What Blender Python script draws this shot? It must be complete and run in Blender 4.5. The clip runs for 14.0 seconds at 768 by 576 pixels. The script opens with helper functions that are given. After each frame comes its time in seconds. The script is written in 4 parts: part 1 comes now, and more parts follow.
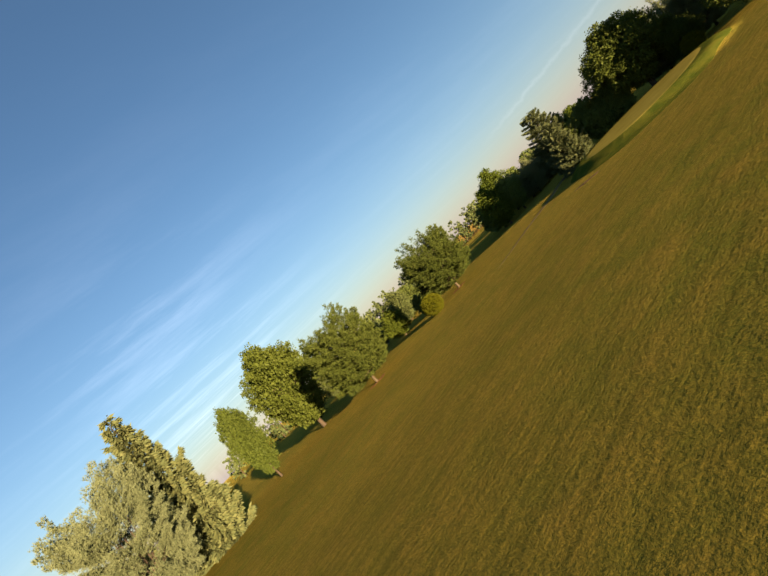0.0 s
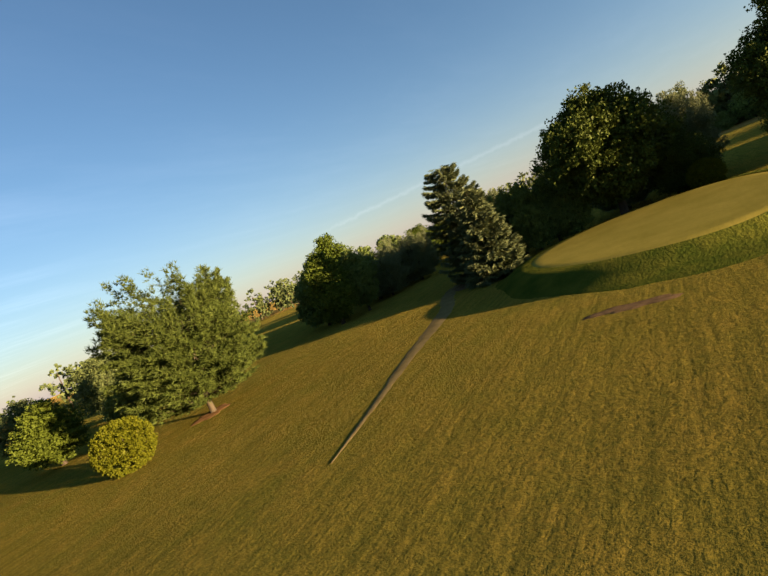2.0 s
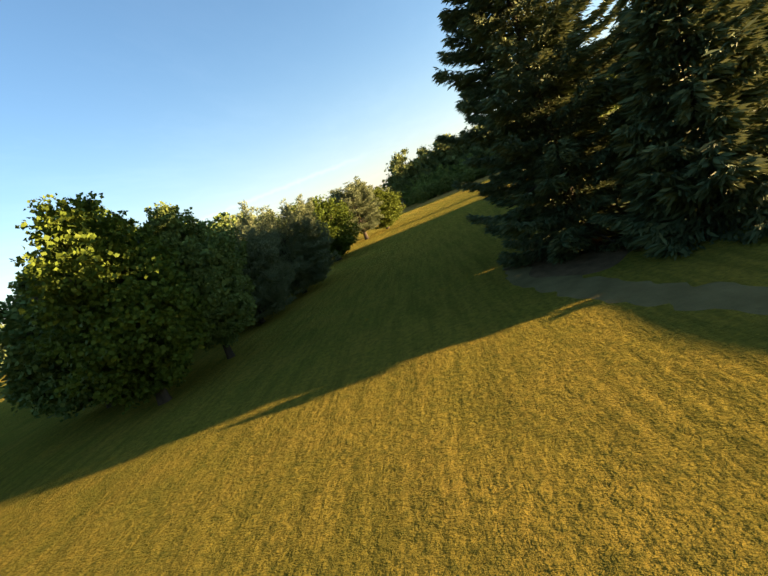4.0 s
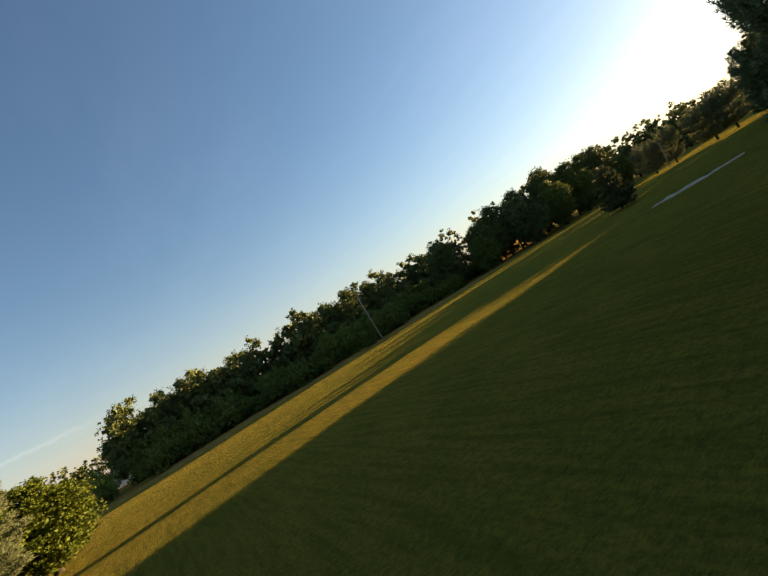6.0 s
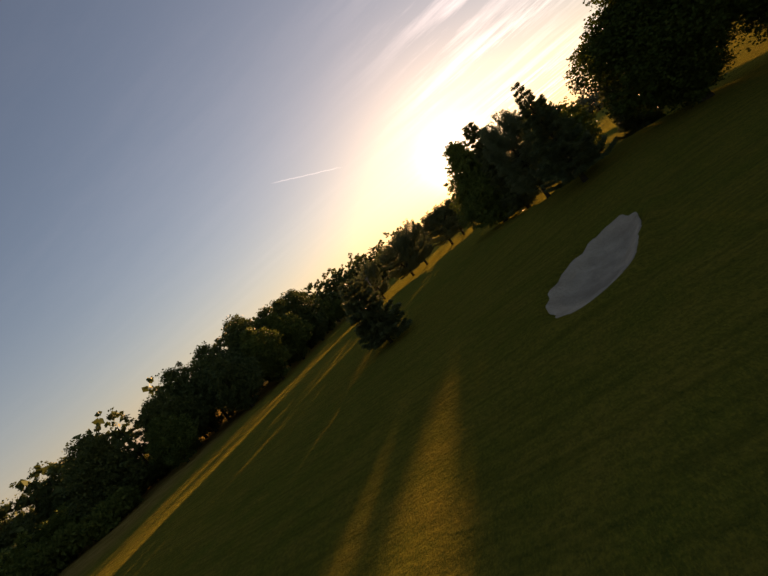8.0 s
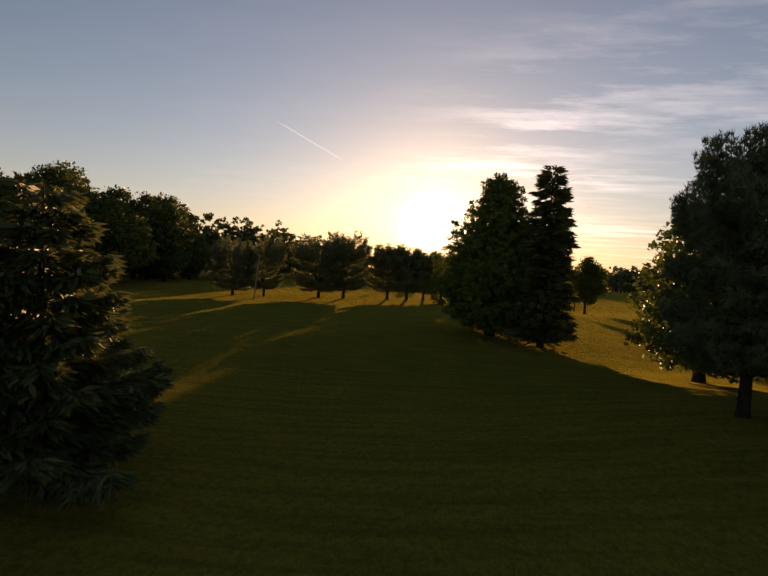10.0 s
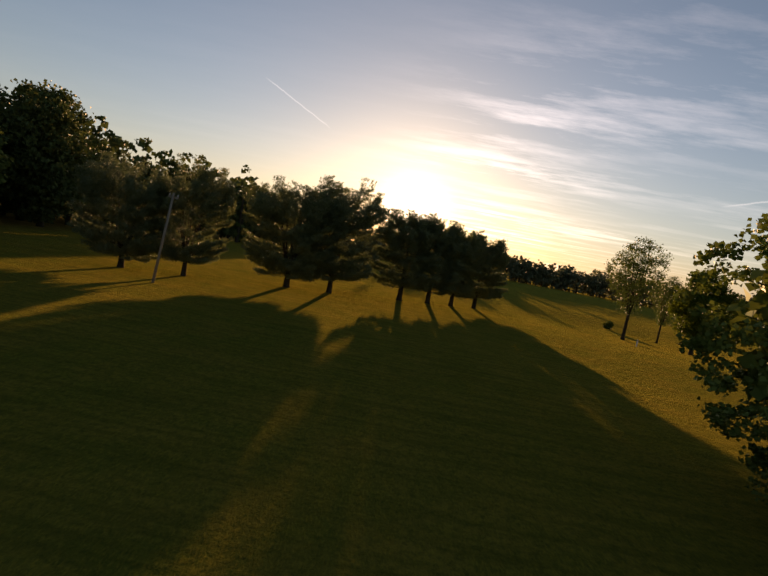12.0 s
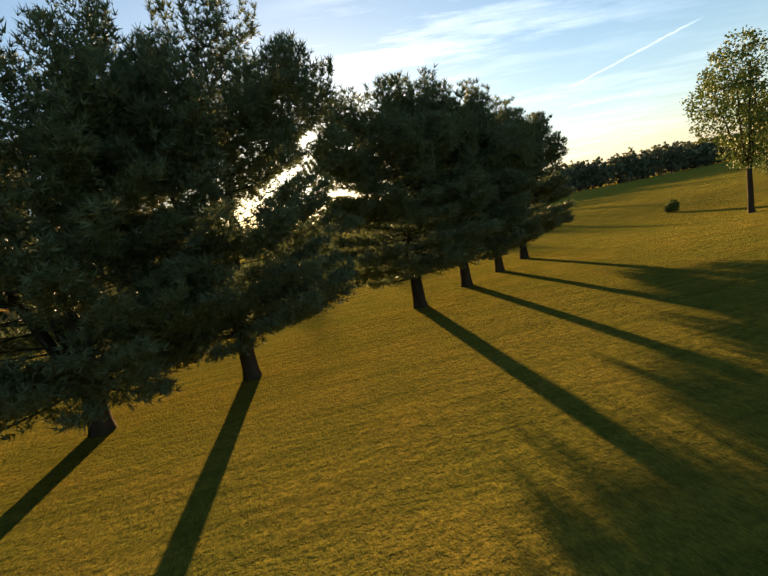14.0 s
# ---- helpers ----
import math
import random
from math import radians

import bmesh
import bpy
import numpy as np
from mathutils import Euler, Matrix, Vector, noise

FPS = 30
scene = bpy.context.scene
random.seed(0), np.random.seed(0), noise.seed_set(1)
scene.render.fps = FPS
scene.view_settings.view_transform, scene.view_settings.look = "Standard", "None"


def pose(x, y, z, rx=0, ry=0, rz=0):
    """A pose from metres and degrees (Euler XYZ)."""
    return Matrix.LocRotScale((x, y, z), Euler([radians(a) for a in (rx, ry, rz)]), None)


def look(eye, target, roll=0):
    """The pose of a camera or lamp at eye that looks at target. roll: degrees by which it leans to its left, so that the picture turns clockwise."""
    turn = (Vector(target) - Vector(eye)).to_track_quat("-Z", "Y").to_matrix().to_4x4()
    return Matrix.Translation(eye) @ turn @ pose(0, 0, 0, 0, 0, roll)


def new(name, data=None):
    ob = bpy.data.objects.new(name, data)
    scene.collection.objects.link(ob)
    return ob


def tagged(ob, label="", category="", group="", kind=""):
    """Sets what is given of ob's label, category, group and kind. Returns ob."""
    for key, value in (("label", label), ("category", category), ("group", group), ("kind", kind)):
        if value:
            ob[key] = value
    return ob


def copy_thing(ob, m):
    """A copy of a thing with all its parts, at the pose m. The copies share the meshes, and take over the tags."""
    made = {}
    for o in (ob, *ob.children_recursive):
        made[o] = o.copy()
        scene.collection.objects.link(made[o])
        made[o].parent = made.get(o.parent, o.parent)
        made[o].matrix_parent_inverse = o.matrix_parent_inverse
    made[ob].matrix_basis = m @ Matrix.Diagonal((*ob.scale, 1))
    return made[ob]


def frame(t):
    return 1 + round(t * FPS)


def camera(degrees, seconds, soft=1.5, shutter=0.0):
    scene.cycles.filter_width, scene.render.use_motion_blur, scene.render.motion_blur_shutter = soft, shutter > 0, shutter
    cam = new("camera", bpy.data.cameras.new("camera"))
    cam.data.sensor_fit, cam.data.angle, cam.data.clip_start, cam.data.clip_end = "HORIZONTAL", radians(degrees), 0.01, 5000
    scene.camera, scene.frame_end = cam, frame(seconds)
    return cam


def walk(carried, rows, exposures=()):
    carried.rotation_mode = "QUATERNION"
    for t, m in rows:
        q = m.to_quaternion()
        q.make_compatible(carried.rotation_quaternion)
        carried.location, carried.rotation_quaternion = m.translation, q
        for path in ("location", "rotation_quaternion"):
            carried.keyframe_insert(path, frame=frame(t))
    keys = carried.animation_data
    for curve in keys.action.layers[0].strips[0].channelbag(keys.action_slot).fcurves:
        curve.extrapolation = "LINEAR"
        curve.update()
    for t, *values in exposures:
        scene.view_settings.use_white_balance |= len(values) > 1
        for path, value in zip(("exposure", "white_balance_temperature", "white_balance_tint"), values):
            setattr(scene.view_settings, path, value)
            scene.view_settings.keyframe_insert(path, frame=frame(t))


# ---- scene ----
cam = camera(81.18, 14.0, soft=1.6)
PATH = [
    (0.0, pose(88.815, -17.445, 4.658, 93.29, 46.34, 154.84)),
    (0.5, pose(83.932, -23.804, 4.814, 91.87, 29.20, 143.94)),
    (1.0, pose(79.691, -29.374, 4.950, 85.59, 25.71, 138.09)),
    (1.5, pose(75.190, -34.666, 4.869, 85.11, 28.53, 130.96)),
    (2.0, pose(70.480, -40.314, 4.718, 85.47, 23.40, 123.53)),
    (2.2, pose(68.660, -42.500, 4.651, 86.08, 16.05, 120.61)),
    (4.3, pose(48.959, -60.034, 3.193, 82.61, 23.24, 88.74)),
    (4.5, pose(46.610, -60.689, 3.023, 89.16, 21.45, 85.52)),
    (5.0, pose(40.290, -59.717, 2.901, 90.58, 29.02, 82.10)),
    (5.5, pose(33.675, -58.192, 2.824, 94.18, 42.66, 72.31)),
    (6.0, pose(26.693, -56.197, 3.166, 93.50, 30.47, 60.68)),
    (6.5, pose(20.556, -52.468, 3.717, 93.52, 48.45, 54.52)),
    (7.0, pose(15.453, -48.258, 4.270, 92.82, 44.66, 38.42)),
    (7.5, pose(11.993, -42.953, 4.646, 88.94, 39.70, 26.17)),
    (8.0, pose(9.534, -37.478, 4.545, 87.22, 37.90, 15.17)),
    (8.5, pose(8.084, -32.263, 4.394, 83.61, 22.29, 5.94)),
    (9.0, pose(7.510, -27.137, 4.137, 86.05, -0.23, 5.62)),
    (9.2, pose(7.507, -25.109, 4.116, 87.53, -3.17, 7.76)),
    (10.2, pose(4.400, -12.600, 4.250, 87.40, -3.50, 5.00)),
    (11.3, pose(-0.019, -0.022, 4.149, 87.12, -4.43, 0.04)),
    (11.5, pose(-0.090, 2.307, 4.141, 86.63, -7.55, -0.89)),
    (12.0, pose(-0.404, 8.218, 4.082, 84.80, -10.56, 2.49)),
    (12.5, pose(-1.503, 13.741, 3.985, 83.34, 9.05, -1.14)),
    (13.0, pose(-2.240, 19.414, 3.899, 82.17, 6.77, -3.54)),
    (13.5, pose(-2.904, 25.144, 3.511, 81.57, -1.62, -5.05)),
    (14.0, pose(-3.201, 30.285, 3.103, 81.54, 11.06, -9.52)),
]
EXPOSURES = [(0.0, 2.25, 6000, 13), (2.2, 2.35, 6000, 13), (4.3, 3.22, 6150, 12), (5.0, 3.2, 6200, 12), (6.0, 2.5, 6500, 15), (6.5, 2.35, 7000, 19), (7.0, 2.05, 8500, 31), (9.0, 1.7, 8300, 31), (11.5, 1.62, 8200, 29), (12.5, 1.68, 7200, 21), (13.3, 1.98, 6900, 19), (14.0, 2.55, 6600, 10)]
walk(cam, PATH, EXPOSURES)

# ---- sky, sun ----
SUN_AZ, SUN_EL = -0.3, 5.2          # degrees: azimuth to the left of +y, height over the horizon
sun_dir = Vector((-math.sin(radians(SUN_AZ)) * math.cos(radians(SUN_EL)),
                  math.cos(radians(SUN_AZ)) * math.cos(radians(SUN_EL)), math.sin(radians(SUN_EL))))


def link(tree, a, b):
    tree.links.new(a, b)


def node(tree, kind):
    return tree.nodes.new(kind)


def maths(tree, op, a, b=None, clamp=False):
    n = node(tree, "ShaderNodeMath")
    n.operation, n.use_clamp = op, clamp
    for i, v in enumerate((a, b)):
        if v is None:
            continue
        if isinstance(v, (int, float)):
            n.inputs[i].default_value = v
        else:
            link(tree, v, n.inputs[i])
    return n.outputs[0]


def mixed(tree, fac, a, b, mode="MIX"):
    n = node(tree, "ShaderNodeMix")
    n.data_type, n.blend_type = "RGBA", mode
    for i, v in ((0, fac), (6, a), (7, b)):
        if isinstance(v, (int, float)):
            n.inputs[i].default_value = v
        elif isinstance(v, tuple):
            n.inputs[i].default_value = (*v, 1)
        else:
            link(tree, v, n.inputs[i])
    return n.outputs[2]


def ramp(tree, fac, stops):
    n = node(tree, "ShaderNodeValToRGB")
    while len(n.color_ramp.elements) < len(stops):
        n.color_ramp.elements.new(0.5)
    for e, (at, c) in zip(n.color_ramp.elements, stops):
        e.position = at
        e.color = (*c, 1) if isinstance(c, tuple) else (c, c, c, 1)
    link(tree, fac, n.inputs[0])
    return n.outputs[0]


def noised(tree, vector, scale, detail=3.0, rough=0.55):
    n = node(tree, "ShaderNodeTexNoise")
    n.inputs["Scale"].default_value, n.inputs["Detail"].default_value, n.inputs["Roughness"].default_value = scale, detail, rough
    if vector is not None:
        link(tree, vector, n.inputs["Vector"])
    return n.outputs[0]


def mapped(tree, vector, scale=(1, 1, 1), turn=(0, 0, 0), shift=(0, 0, 0)):
    n = node(tree, "ShaderNodeMapping")
    n.inputs["Scale"].default_value, n.inputs["Rotation"].default_value, n.inputs["Location"].default_value = scale, turn, shift
    link(tree, vector, n.inputs["Vector"])
    return n.outputs[0]


def build_sky():
    world = bpy.data.worlds.new("evening_sky")
    scene.world = world
    world.use_nodes = True
    t = world.node_tree
    bg = t.nodes["Background"]
    sky = node(t, "ShaderNodeTexSky")
    sky.sky_type, sky.sun_disc, sky.sun_elevation, sky.sun_rotation = "NISHITA", False, radians(SUN_EL), radians(-SUN_AZ)
    sky.air_density, sky.dust_density, sky.ozone_density = 1.0, 0.4, 2.0
    way = node(t, "ShaderNodeTexCoord").outputs["Generated"]
    dot = node(t, "ShaderNodeVectorMath")
    dot.operation = "DOT_PRODUCT"
    link(t, way, dot.inputs[0])
    dot.inputs[1].default_value = sun_dir
    near = maths(t, "MAXIMUM", dot.outputs["Value"], 0.0)
    core = maths(t, "MULTIPLY", maths(t, "POWER", near, 650.0), 9.0)
    halo = maths(t, "MULTIPLY", maths(t, "POWER", near, 100.0), 0.42)
    wide = maths(t, "MULTIPLY", maths(t, "POWER", near, 6.0), 0.3)
    # the bright aureole of a low sun in haze, then thin streaks of cirrus
    glow = mixed(t, 1.0, mixed(t, 1.0, (0, 0, 0), (1, 0.97, 0.92), "MIX"), core, "MULTIPLY")
    glow = mixed(t, 1.0, glow, mixed(t, 1.0, (1, 0.88, 0.66), halo, "MULTIPLY"), "ADD")
    glow = mixed(t, 1.0, glow, mixed(t, 1.0, (1, 0.9, 0.78), wide, "MULTIPLY"), "ADD")
    parts = node(t, "ShaderNodeSeparateXYZ")
    link(t, way, parts.inputs[0])
    up = maths(t, "MAXIMUM", parts.outputs[2], 0.03)
    flat = node(t, "ShaderNodeCombineXYZ")
    link(t, maths(t, "DIVIDE", parts.outputs[0], up), flat.inputs[0])
    link(t, maths(t, "DIVIDE", parts.outputs[1], up), flat.inputs[1])
    streak = noised(t, mapped(t, flat.outputs[0], (0.5, 1.5, 1), (0, 0, radians(14))), 0.9, 10.0, 0.68)
    patch = noised(t, mapped(t, flat.outputs[0], (0.22, 0.5, 1), (0, 0, 0), (2.6, 1.2, 0)), 0.8, 3.0)

    def toward(place, sharp):
        d = node(t, "ShaderNodeVectorMath")
        d.operation = "DOT_PRODUCT"
        link(t, way, d.inputs[0])
        d.inputs[1].default_value = Vector(place).normalized()
        return maths(t, "POWER", maths(t, "MAXIMUM", d.outputs["Value"], 0.0), sharp)

    def trail(a, b, width):
        """A contrail from a to b, as directions."""
        a, b = Vector(a).normalized(), Vector(b).normalized()
        d = node(t, "ShaderNodeVectorMath")
        d.operation = "DOT_PRODUCT"
        link(t, way, d.inputs[0])
        d.inputs[1].default_value = a.cross(b).normalized()
        off = maths(t, "ADD", d.outputs["Value"], maths(t, "MULTIPLY", maths(t, "SUBTRACT", ragged, 0.5), width * 2.5))
        across = maths(t, "SUBTRACT", 1.0, maths(t, "DIVIDE", maths(t, "ABSOLUTE", off), width), True)
        half = math.cos(a.angle(b) / 2)
        along = maths(t, "MULTIPLY", maths(t, "SUBTRACT", toward(a + b, 1.0), half), 2.0 / (1 - half), True)
        return maths(t, "MULTIPLY", across, along)

    ragged = noised(t, way, 60.0, 4.0, 0.6)
    zone = maths(t, "ADD", toward((0.48, 0.84, 0.235), 22.0), maths(t, "MULTIPLY", toward((-0.06, -0.97, 0.2), 40.0), 0.8))
    zone = maths(t, "ADD", maths(t, "ADD", zone, maths(t, "MULTIPLY", toward((0.2, 0.955, 0.195), 75.0), 2.6)), 0.06)
    cloud = maths(t, "MULTIPLY", ramp(t, streak, ((0.46, 0.0), (0.8, 1.0))), maths(t, "MULTIPLY", ramp(t, patch, ((0.35, 0.15), (0.62, 1.0))), zone))
    cloud = maths(t, "MULTIPLY", cloud, maths(t, "ADD", 0.9, maths(t, "MULTIPLY", maths(t, "POWER", near, 12.0), 1.6)))
    lines = maths(t, "ADD", trail((0.535, 0.825, 0.178), (0.7, 0.68, 0.225), 0.0022), trail((-0.33, 0.9, 0.285), (-0.195, 0.955, 0.222), 0.0016))
    lines = maths(t, "ADD", lines, maths(t, "MULTIPLY", trail((-0.743, -0.663, 0.092), (-0.99, -0.05, 0.104), 0.006), 0.16))
    cloud = maths(t, "ADD", cloud, maths(t, "MULTIPLY", lines, 0.55))
    low_haze = maths(t, "POWER", maths(t, "SUBTRACT", 1.0, maths(t, "ABSOLUTE", parts.outputs[2]), True), 9.0)
    tinted = mixed(t, 1.0, sky.outputs[0], (0.97, 1.01, 1.05), "MULTIPLY")
    hazed = mixed(t, maths(t, "MULTIPLY", low_haze, 0.66), tinted, (2.75, 2.3, 2.36))
    base = mixed(t, 1.0, hazed, glow, "ADD")
    link(t, mixed(t, 1.0, base, mixed(t, 1.0, (3.2, 3.0, 2.9), cloud, "MULTIPLY"), "ADD"), bg.inputs[0])
    bg.inputs[1].default_value = 0.049


build_sky()
sun_lamp = bpy.data.lights.new("sun", "SUN")
sun_lamp.energy, sun_lamp.angle, sun_lamp.color = 5.8, radians(0.6), (1.0, 0.635, 0.33)
sun = new("sun", sun_lamp)
sun.matrix_world = look((0, 0, 60), Vector((0, 0, 60)) - sun_dir)


# ---- materials ----
def material(name, rough=0.8):
    m = bpy.data.materials.new(name)
    m.use_nodes = True
    m.node_tree.nodes["Principled BSDF"].inputs["Roughness"].default_value = rough
    m.node_tree.nodes["Principled BSDF"].inputs["Specular IOR Level"].default_value = 0.2
    return m, m.node_tree, m.node_tree.nodes["Principled BSDF"]


def bumped(tree, bsdf, height, strength, distance):
    b = node(tree, "ShaderNodeBump")
    b.inputs["Strength"].default_value, b.inputs["Distance"].default_value = strength, distance
    link(tree, height, b.inputs["Height"])
    link(tree, b.outputs[0], bsdf.inputs["Normal"])


def place_of(tree):
    return node(tree, "ShaderNodeTexCoord").outputs["Object"]


def grass_material():
    m, t, b = material("mown_grass", 0.9)
    b.inputs["Specular IOR Level"].default_value = 0.0
    b.inputs["Sheen Weight"].default_value, b.inputs["Sheen Roughness"].default_value = 0.17, 0.5
    b.inputs["Sheen Tint"].default_value = (0.6, 0.5, 0.08, 1)
    p = place_of(t)
    broad = noised(t, p, 0.045, 4.0)
    mid = noised(t, p, 0.55, 4.0, 0.6)
    fine = noised(t, p, 7.0, 5.0, 0.7)
    blade = noised(t, mapped(t, p, (1.0, 0.35, 1.0), (0, 0, radians(32))), 26.0, 3.0, 0.7)
    c = mixed(t, ramp(t, broad, ((0.35, 0.0), (0.68, 1.0))), (0.15, 0.18, 0.024), (0.295, 0.235, 0.034))
    c = mixed(t, ramp(t, mid, ((0.38, 0.0), (0.75, 1.0))), c, (0.36, 0.26, 0.042))
    c = mixed(t, maths(t, "MULTIPLY", ramp(t, fine, ((0.38, 0.0), (0.66, 1.0))), 0.72), c, (0.056, 0.08, 0.018))
    c = mixed(t, maths(t, "MULTIPLY", ramp(t, blade, ((0.48, 0.0), (0.72, 1.0))), 0.7), c, (0.4, 0.315, 0.04))
    tracks = noised(t, mapped(t, p, (0.3, 4.0, 1.0), (0, 0, radians(-38))), 0.9, 4.0, 0.6)
    c = mixed(t, maths(t, "MULTIPLY", ramp(t, tracks, ((0.44, 0.0), (0.64, 1.0))), 0.42), c, (0.06, 0.075, 0.014))
    # dry unmown rough in a long band in front of the western woods
    xyz = node(t, "ShaderNodeSeparateXYZ")
    link(t, p, xyz.inputs[0])
    edge = maths(t, "ADD", xyz.outputs[0], maths(t, "MULTIPLY", broad, 14.0))
    dry = maths(t, "MULTIPLY", maths(t, "SUBTRACT", -24.0, edge), 0.16, True)
    c = mixed(t, dry, c, mixed(t, ramp(t, mid, ((0.4, 0.0), (0.65, 1.0))), (0.26, 0.165, 0.04), (0.42, 0.26, 0.075)))
    link(t, c, b.inputs["Base Color"])
    h = maths(t, "ADD", maths(t, "MULTIPLY", fine, 0.6), maths(t, "MULTIPLY", blade, 0.5))
    h = maths(t, "ADD", h, maths(t, "MULTIPLY", mid, 1.2))
    streaks = noised(t, mapped(t, p, (0.5, 3.5, 1.0), (0, 0, radians(-38))), 1.6, 5.0, 0.65)
    h = maths(t, "ADD", h, maths(t, "MULTIPLY", streaks, 0.32))
    bumped(t, b, h, 1.0, 0.45)
    return m


def simple(name, dark, light, scale, rough=0.85, bump=0.02, stretch=(1, 1, 1), gloss=0.0):
    m, t, b = material(name, rough)
    p = mapped(t, place_of(t), stretch)
    big, small = noised(t, p, scale, 4.0), noised(t, p, scale * 9, 4.0, 0.65)
    c = mixed(t, ramp(t, big, ((0.32, 0.0), (0.7, 1.0))), dark, light)
    c = mixed(t, maths(t, "MULTIPLY", small, 0.45), c, tuple(v * 0.55 for v in dark))
    link(t, c, b.inputs["Base Color"])
    bumped(t, b, maths(t, "ADD", big, small), 0.8, bump)
    b.inputs["Specular IOR Level"].default_value = gloss
    return m


def leaf_material(name, dark, light, glow, through_share=0.3):
    """Leaves: colour from leaf to leaf and from clump to clump; some light comes through."""
    m, t, b = material(name, 0.6)
    b.inputs["Specular IOR Level"].default_value = 0.07
    isle = node(t, "ShaderNodeNewGeometry").outputs["Random Per Island"]
    who = node(t, "ShaderNodeObjectInfo").outputs["Random"]
    clump = noised(t, place_of(t), 0.9, 3.0)
    c = mixed(t, isle, dark, light)
    c = mixed(t, ramp(t, clump, ((0.35, 0.0), (0.7, 1.0))), mixed(t, 0.5, c, dark), c)
    c = mixed(t, maths(t, "MULTIPLY", who, 0.35), c, glow)
    link(t, c, b.inputs["Base Color"])
    tr = node(t, "ShaderNodeBsdfTranslucent")
    link(t, mixed(t, 0.5, c, glow), tr.inputs["Color"])
    mix = node(t, "ShaderNodeMixShader")
    mix.inputs[0].default_value = through_share
    link(t, b.outputs[0], mix.inputs[1])
    link(t, tr.outputs[0], mix.inputs[2])
    link(t, mix.outputs[0], t.nodes["Material Output"].inputs["Surface"])
    return m


GRASS = grass_material()
PUTTING = simple("putting_green", (0.2, 0.18, 0.03), (0.27, 0.235, 0.045), 0.5, 0.85, 0.01)
COLLAR = simple("long_grass_bank", (0.04, 0.062, 0.008), (0.095, 0.1, 0.014), 0.9, 0.9, 0.12)
SAND = simple("bunker_sand", (0.52, 0.4, 0.28), (0.82, 0.67, 0.48), 0.9, 0.95, 0.4)
GRAVEL = simple("worn_gravel", (0.12, 0.1, 0.04), (0.19, 0.155, 0.065), 1.6, 0.95, 0.03)
MULCH = simple("wood_mulch", (0.17, 0.1, 0.04), (0.26, 0.16, 0.065), 3.0, 0.95, 0.05)
DIRT = simple("bare_earth", (0.09, 0.062, 0.03), (0.17, 0.12, 0.06), 2.5, 0.95, 0.06)
BARK = simple("bark", (0.032, 0.027, 0.019), (0.085, 0.072, 0.05), 3.0, 0.9, 0.05, (1, 1, 0.25))
BARK_TAN = simple("tan_bark", (0.048, 0.042, 0.028), (0.092, 0.08, 0.052), 3.0, 0.9, 0.04, (1, 1, 0.25))
POLE_WOOD = simple("weathered_pole_wood", (0.2, 0.17, 0.13), (0.34, 0.3, 0.24), 2.0, 0.85, 0.01, (1, 1, 0.15))
SIDING = simple("white_siding", (0.7, 0.7, 0.68), (0.82, 0.82, 0.8), 0.6, 0.6, 0.005)
SHINGLE = simple("grey_roofing", (0.07, 0.07, 0.075), (0.14, 0.135, 0.13), 1.5, 0.9, 0.01)
METAL = simple("grey_metal", (0.25, 0.25, 0.25), (0.4, 0.4, 0.4), 2.0, 0.4, 0.002, gloss=0.5)
PINE = leaf_material("pine_needles", (0.074, 0.108, 0.06), (0.16, 0.2, 0.106), (0.17, 0.182, 0.06), 0.16)
PINE_PALE = leaf_material("pale_pine_needles", (0.036, 0.06, 0.011), (0.08, 0.11, 0.021), (0.1, 0.11, 0.017), 0.2)
SPRUCE = leaf_material("spruce_needles", (0.056, 0.083, 0.036), (0.128, 0.15, 0.058), (0.135, 0.135, 0.042), 0.1)
MAPLE = leaf_material("maple_leaves", (0.056, 0.098, 0.024), (0.14, 0.185, 0.044), (0.158, 0.178, 0.03), 0.1)
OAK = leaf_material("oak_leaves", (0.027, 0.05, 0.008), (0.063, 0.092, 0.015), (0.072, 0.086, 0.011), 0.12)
BRIGHT = leaf_material("bright_green_leaves", (0.038, 0.068, 0.008), (0.085, 0.122, 0.014), (0.097, 0.114, 0.01), 0.2)
LIME = leaf_material("lime_shrub_leaves", (0.06, 0.075, 0.003), (0.105, 0.115, 0.005), (0.11, 0.112, 0.004), 0.2)
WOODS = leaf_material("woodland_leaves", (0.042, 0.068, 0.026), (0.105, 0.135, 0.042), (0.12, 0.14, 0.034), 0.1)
# woodland leaves again, paler and greyer: distance haze is put into the colour
HAZED_WOODS = leaf_material("hazed_woodland_leaves", (0.075, 0.1, 0.06), (0.15, 0.175, 0.1), (0.155, 0.165, 0.09), 0.2)
SHRUB = leaf_material("woodside_shrub_leaves", (0.07, 0.125, 0.028), (0.15, 0.21, 0.05), (0.19, 0.22, 0.045), 0.25)
THICKET = leaf_material("thicket_leaves", (0.05, 0.085, 0.02), (0.13, 0.17, 0.04), (0.17, 0.18, 0.035), 0.2)


# ---- ground ----
def bell(x, y, cx, cy, sx, sy):
    return math.exp(-((x - cx) / sx) ** 2 - ((y - cy) / sy) ** 2)


def step_down(d, inner, outer):
    s = min(max((outer - d) / (outer - inner), 0.0), 1.0)
    return s * s * (3 - 2 * s)


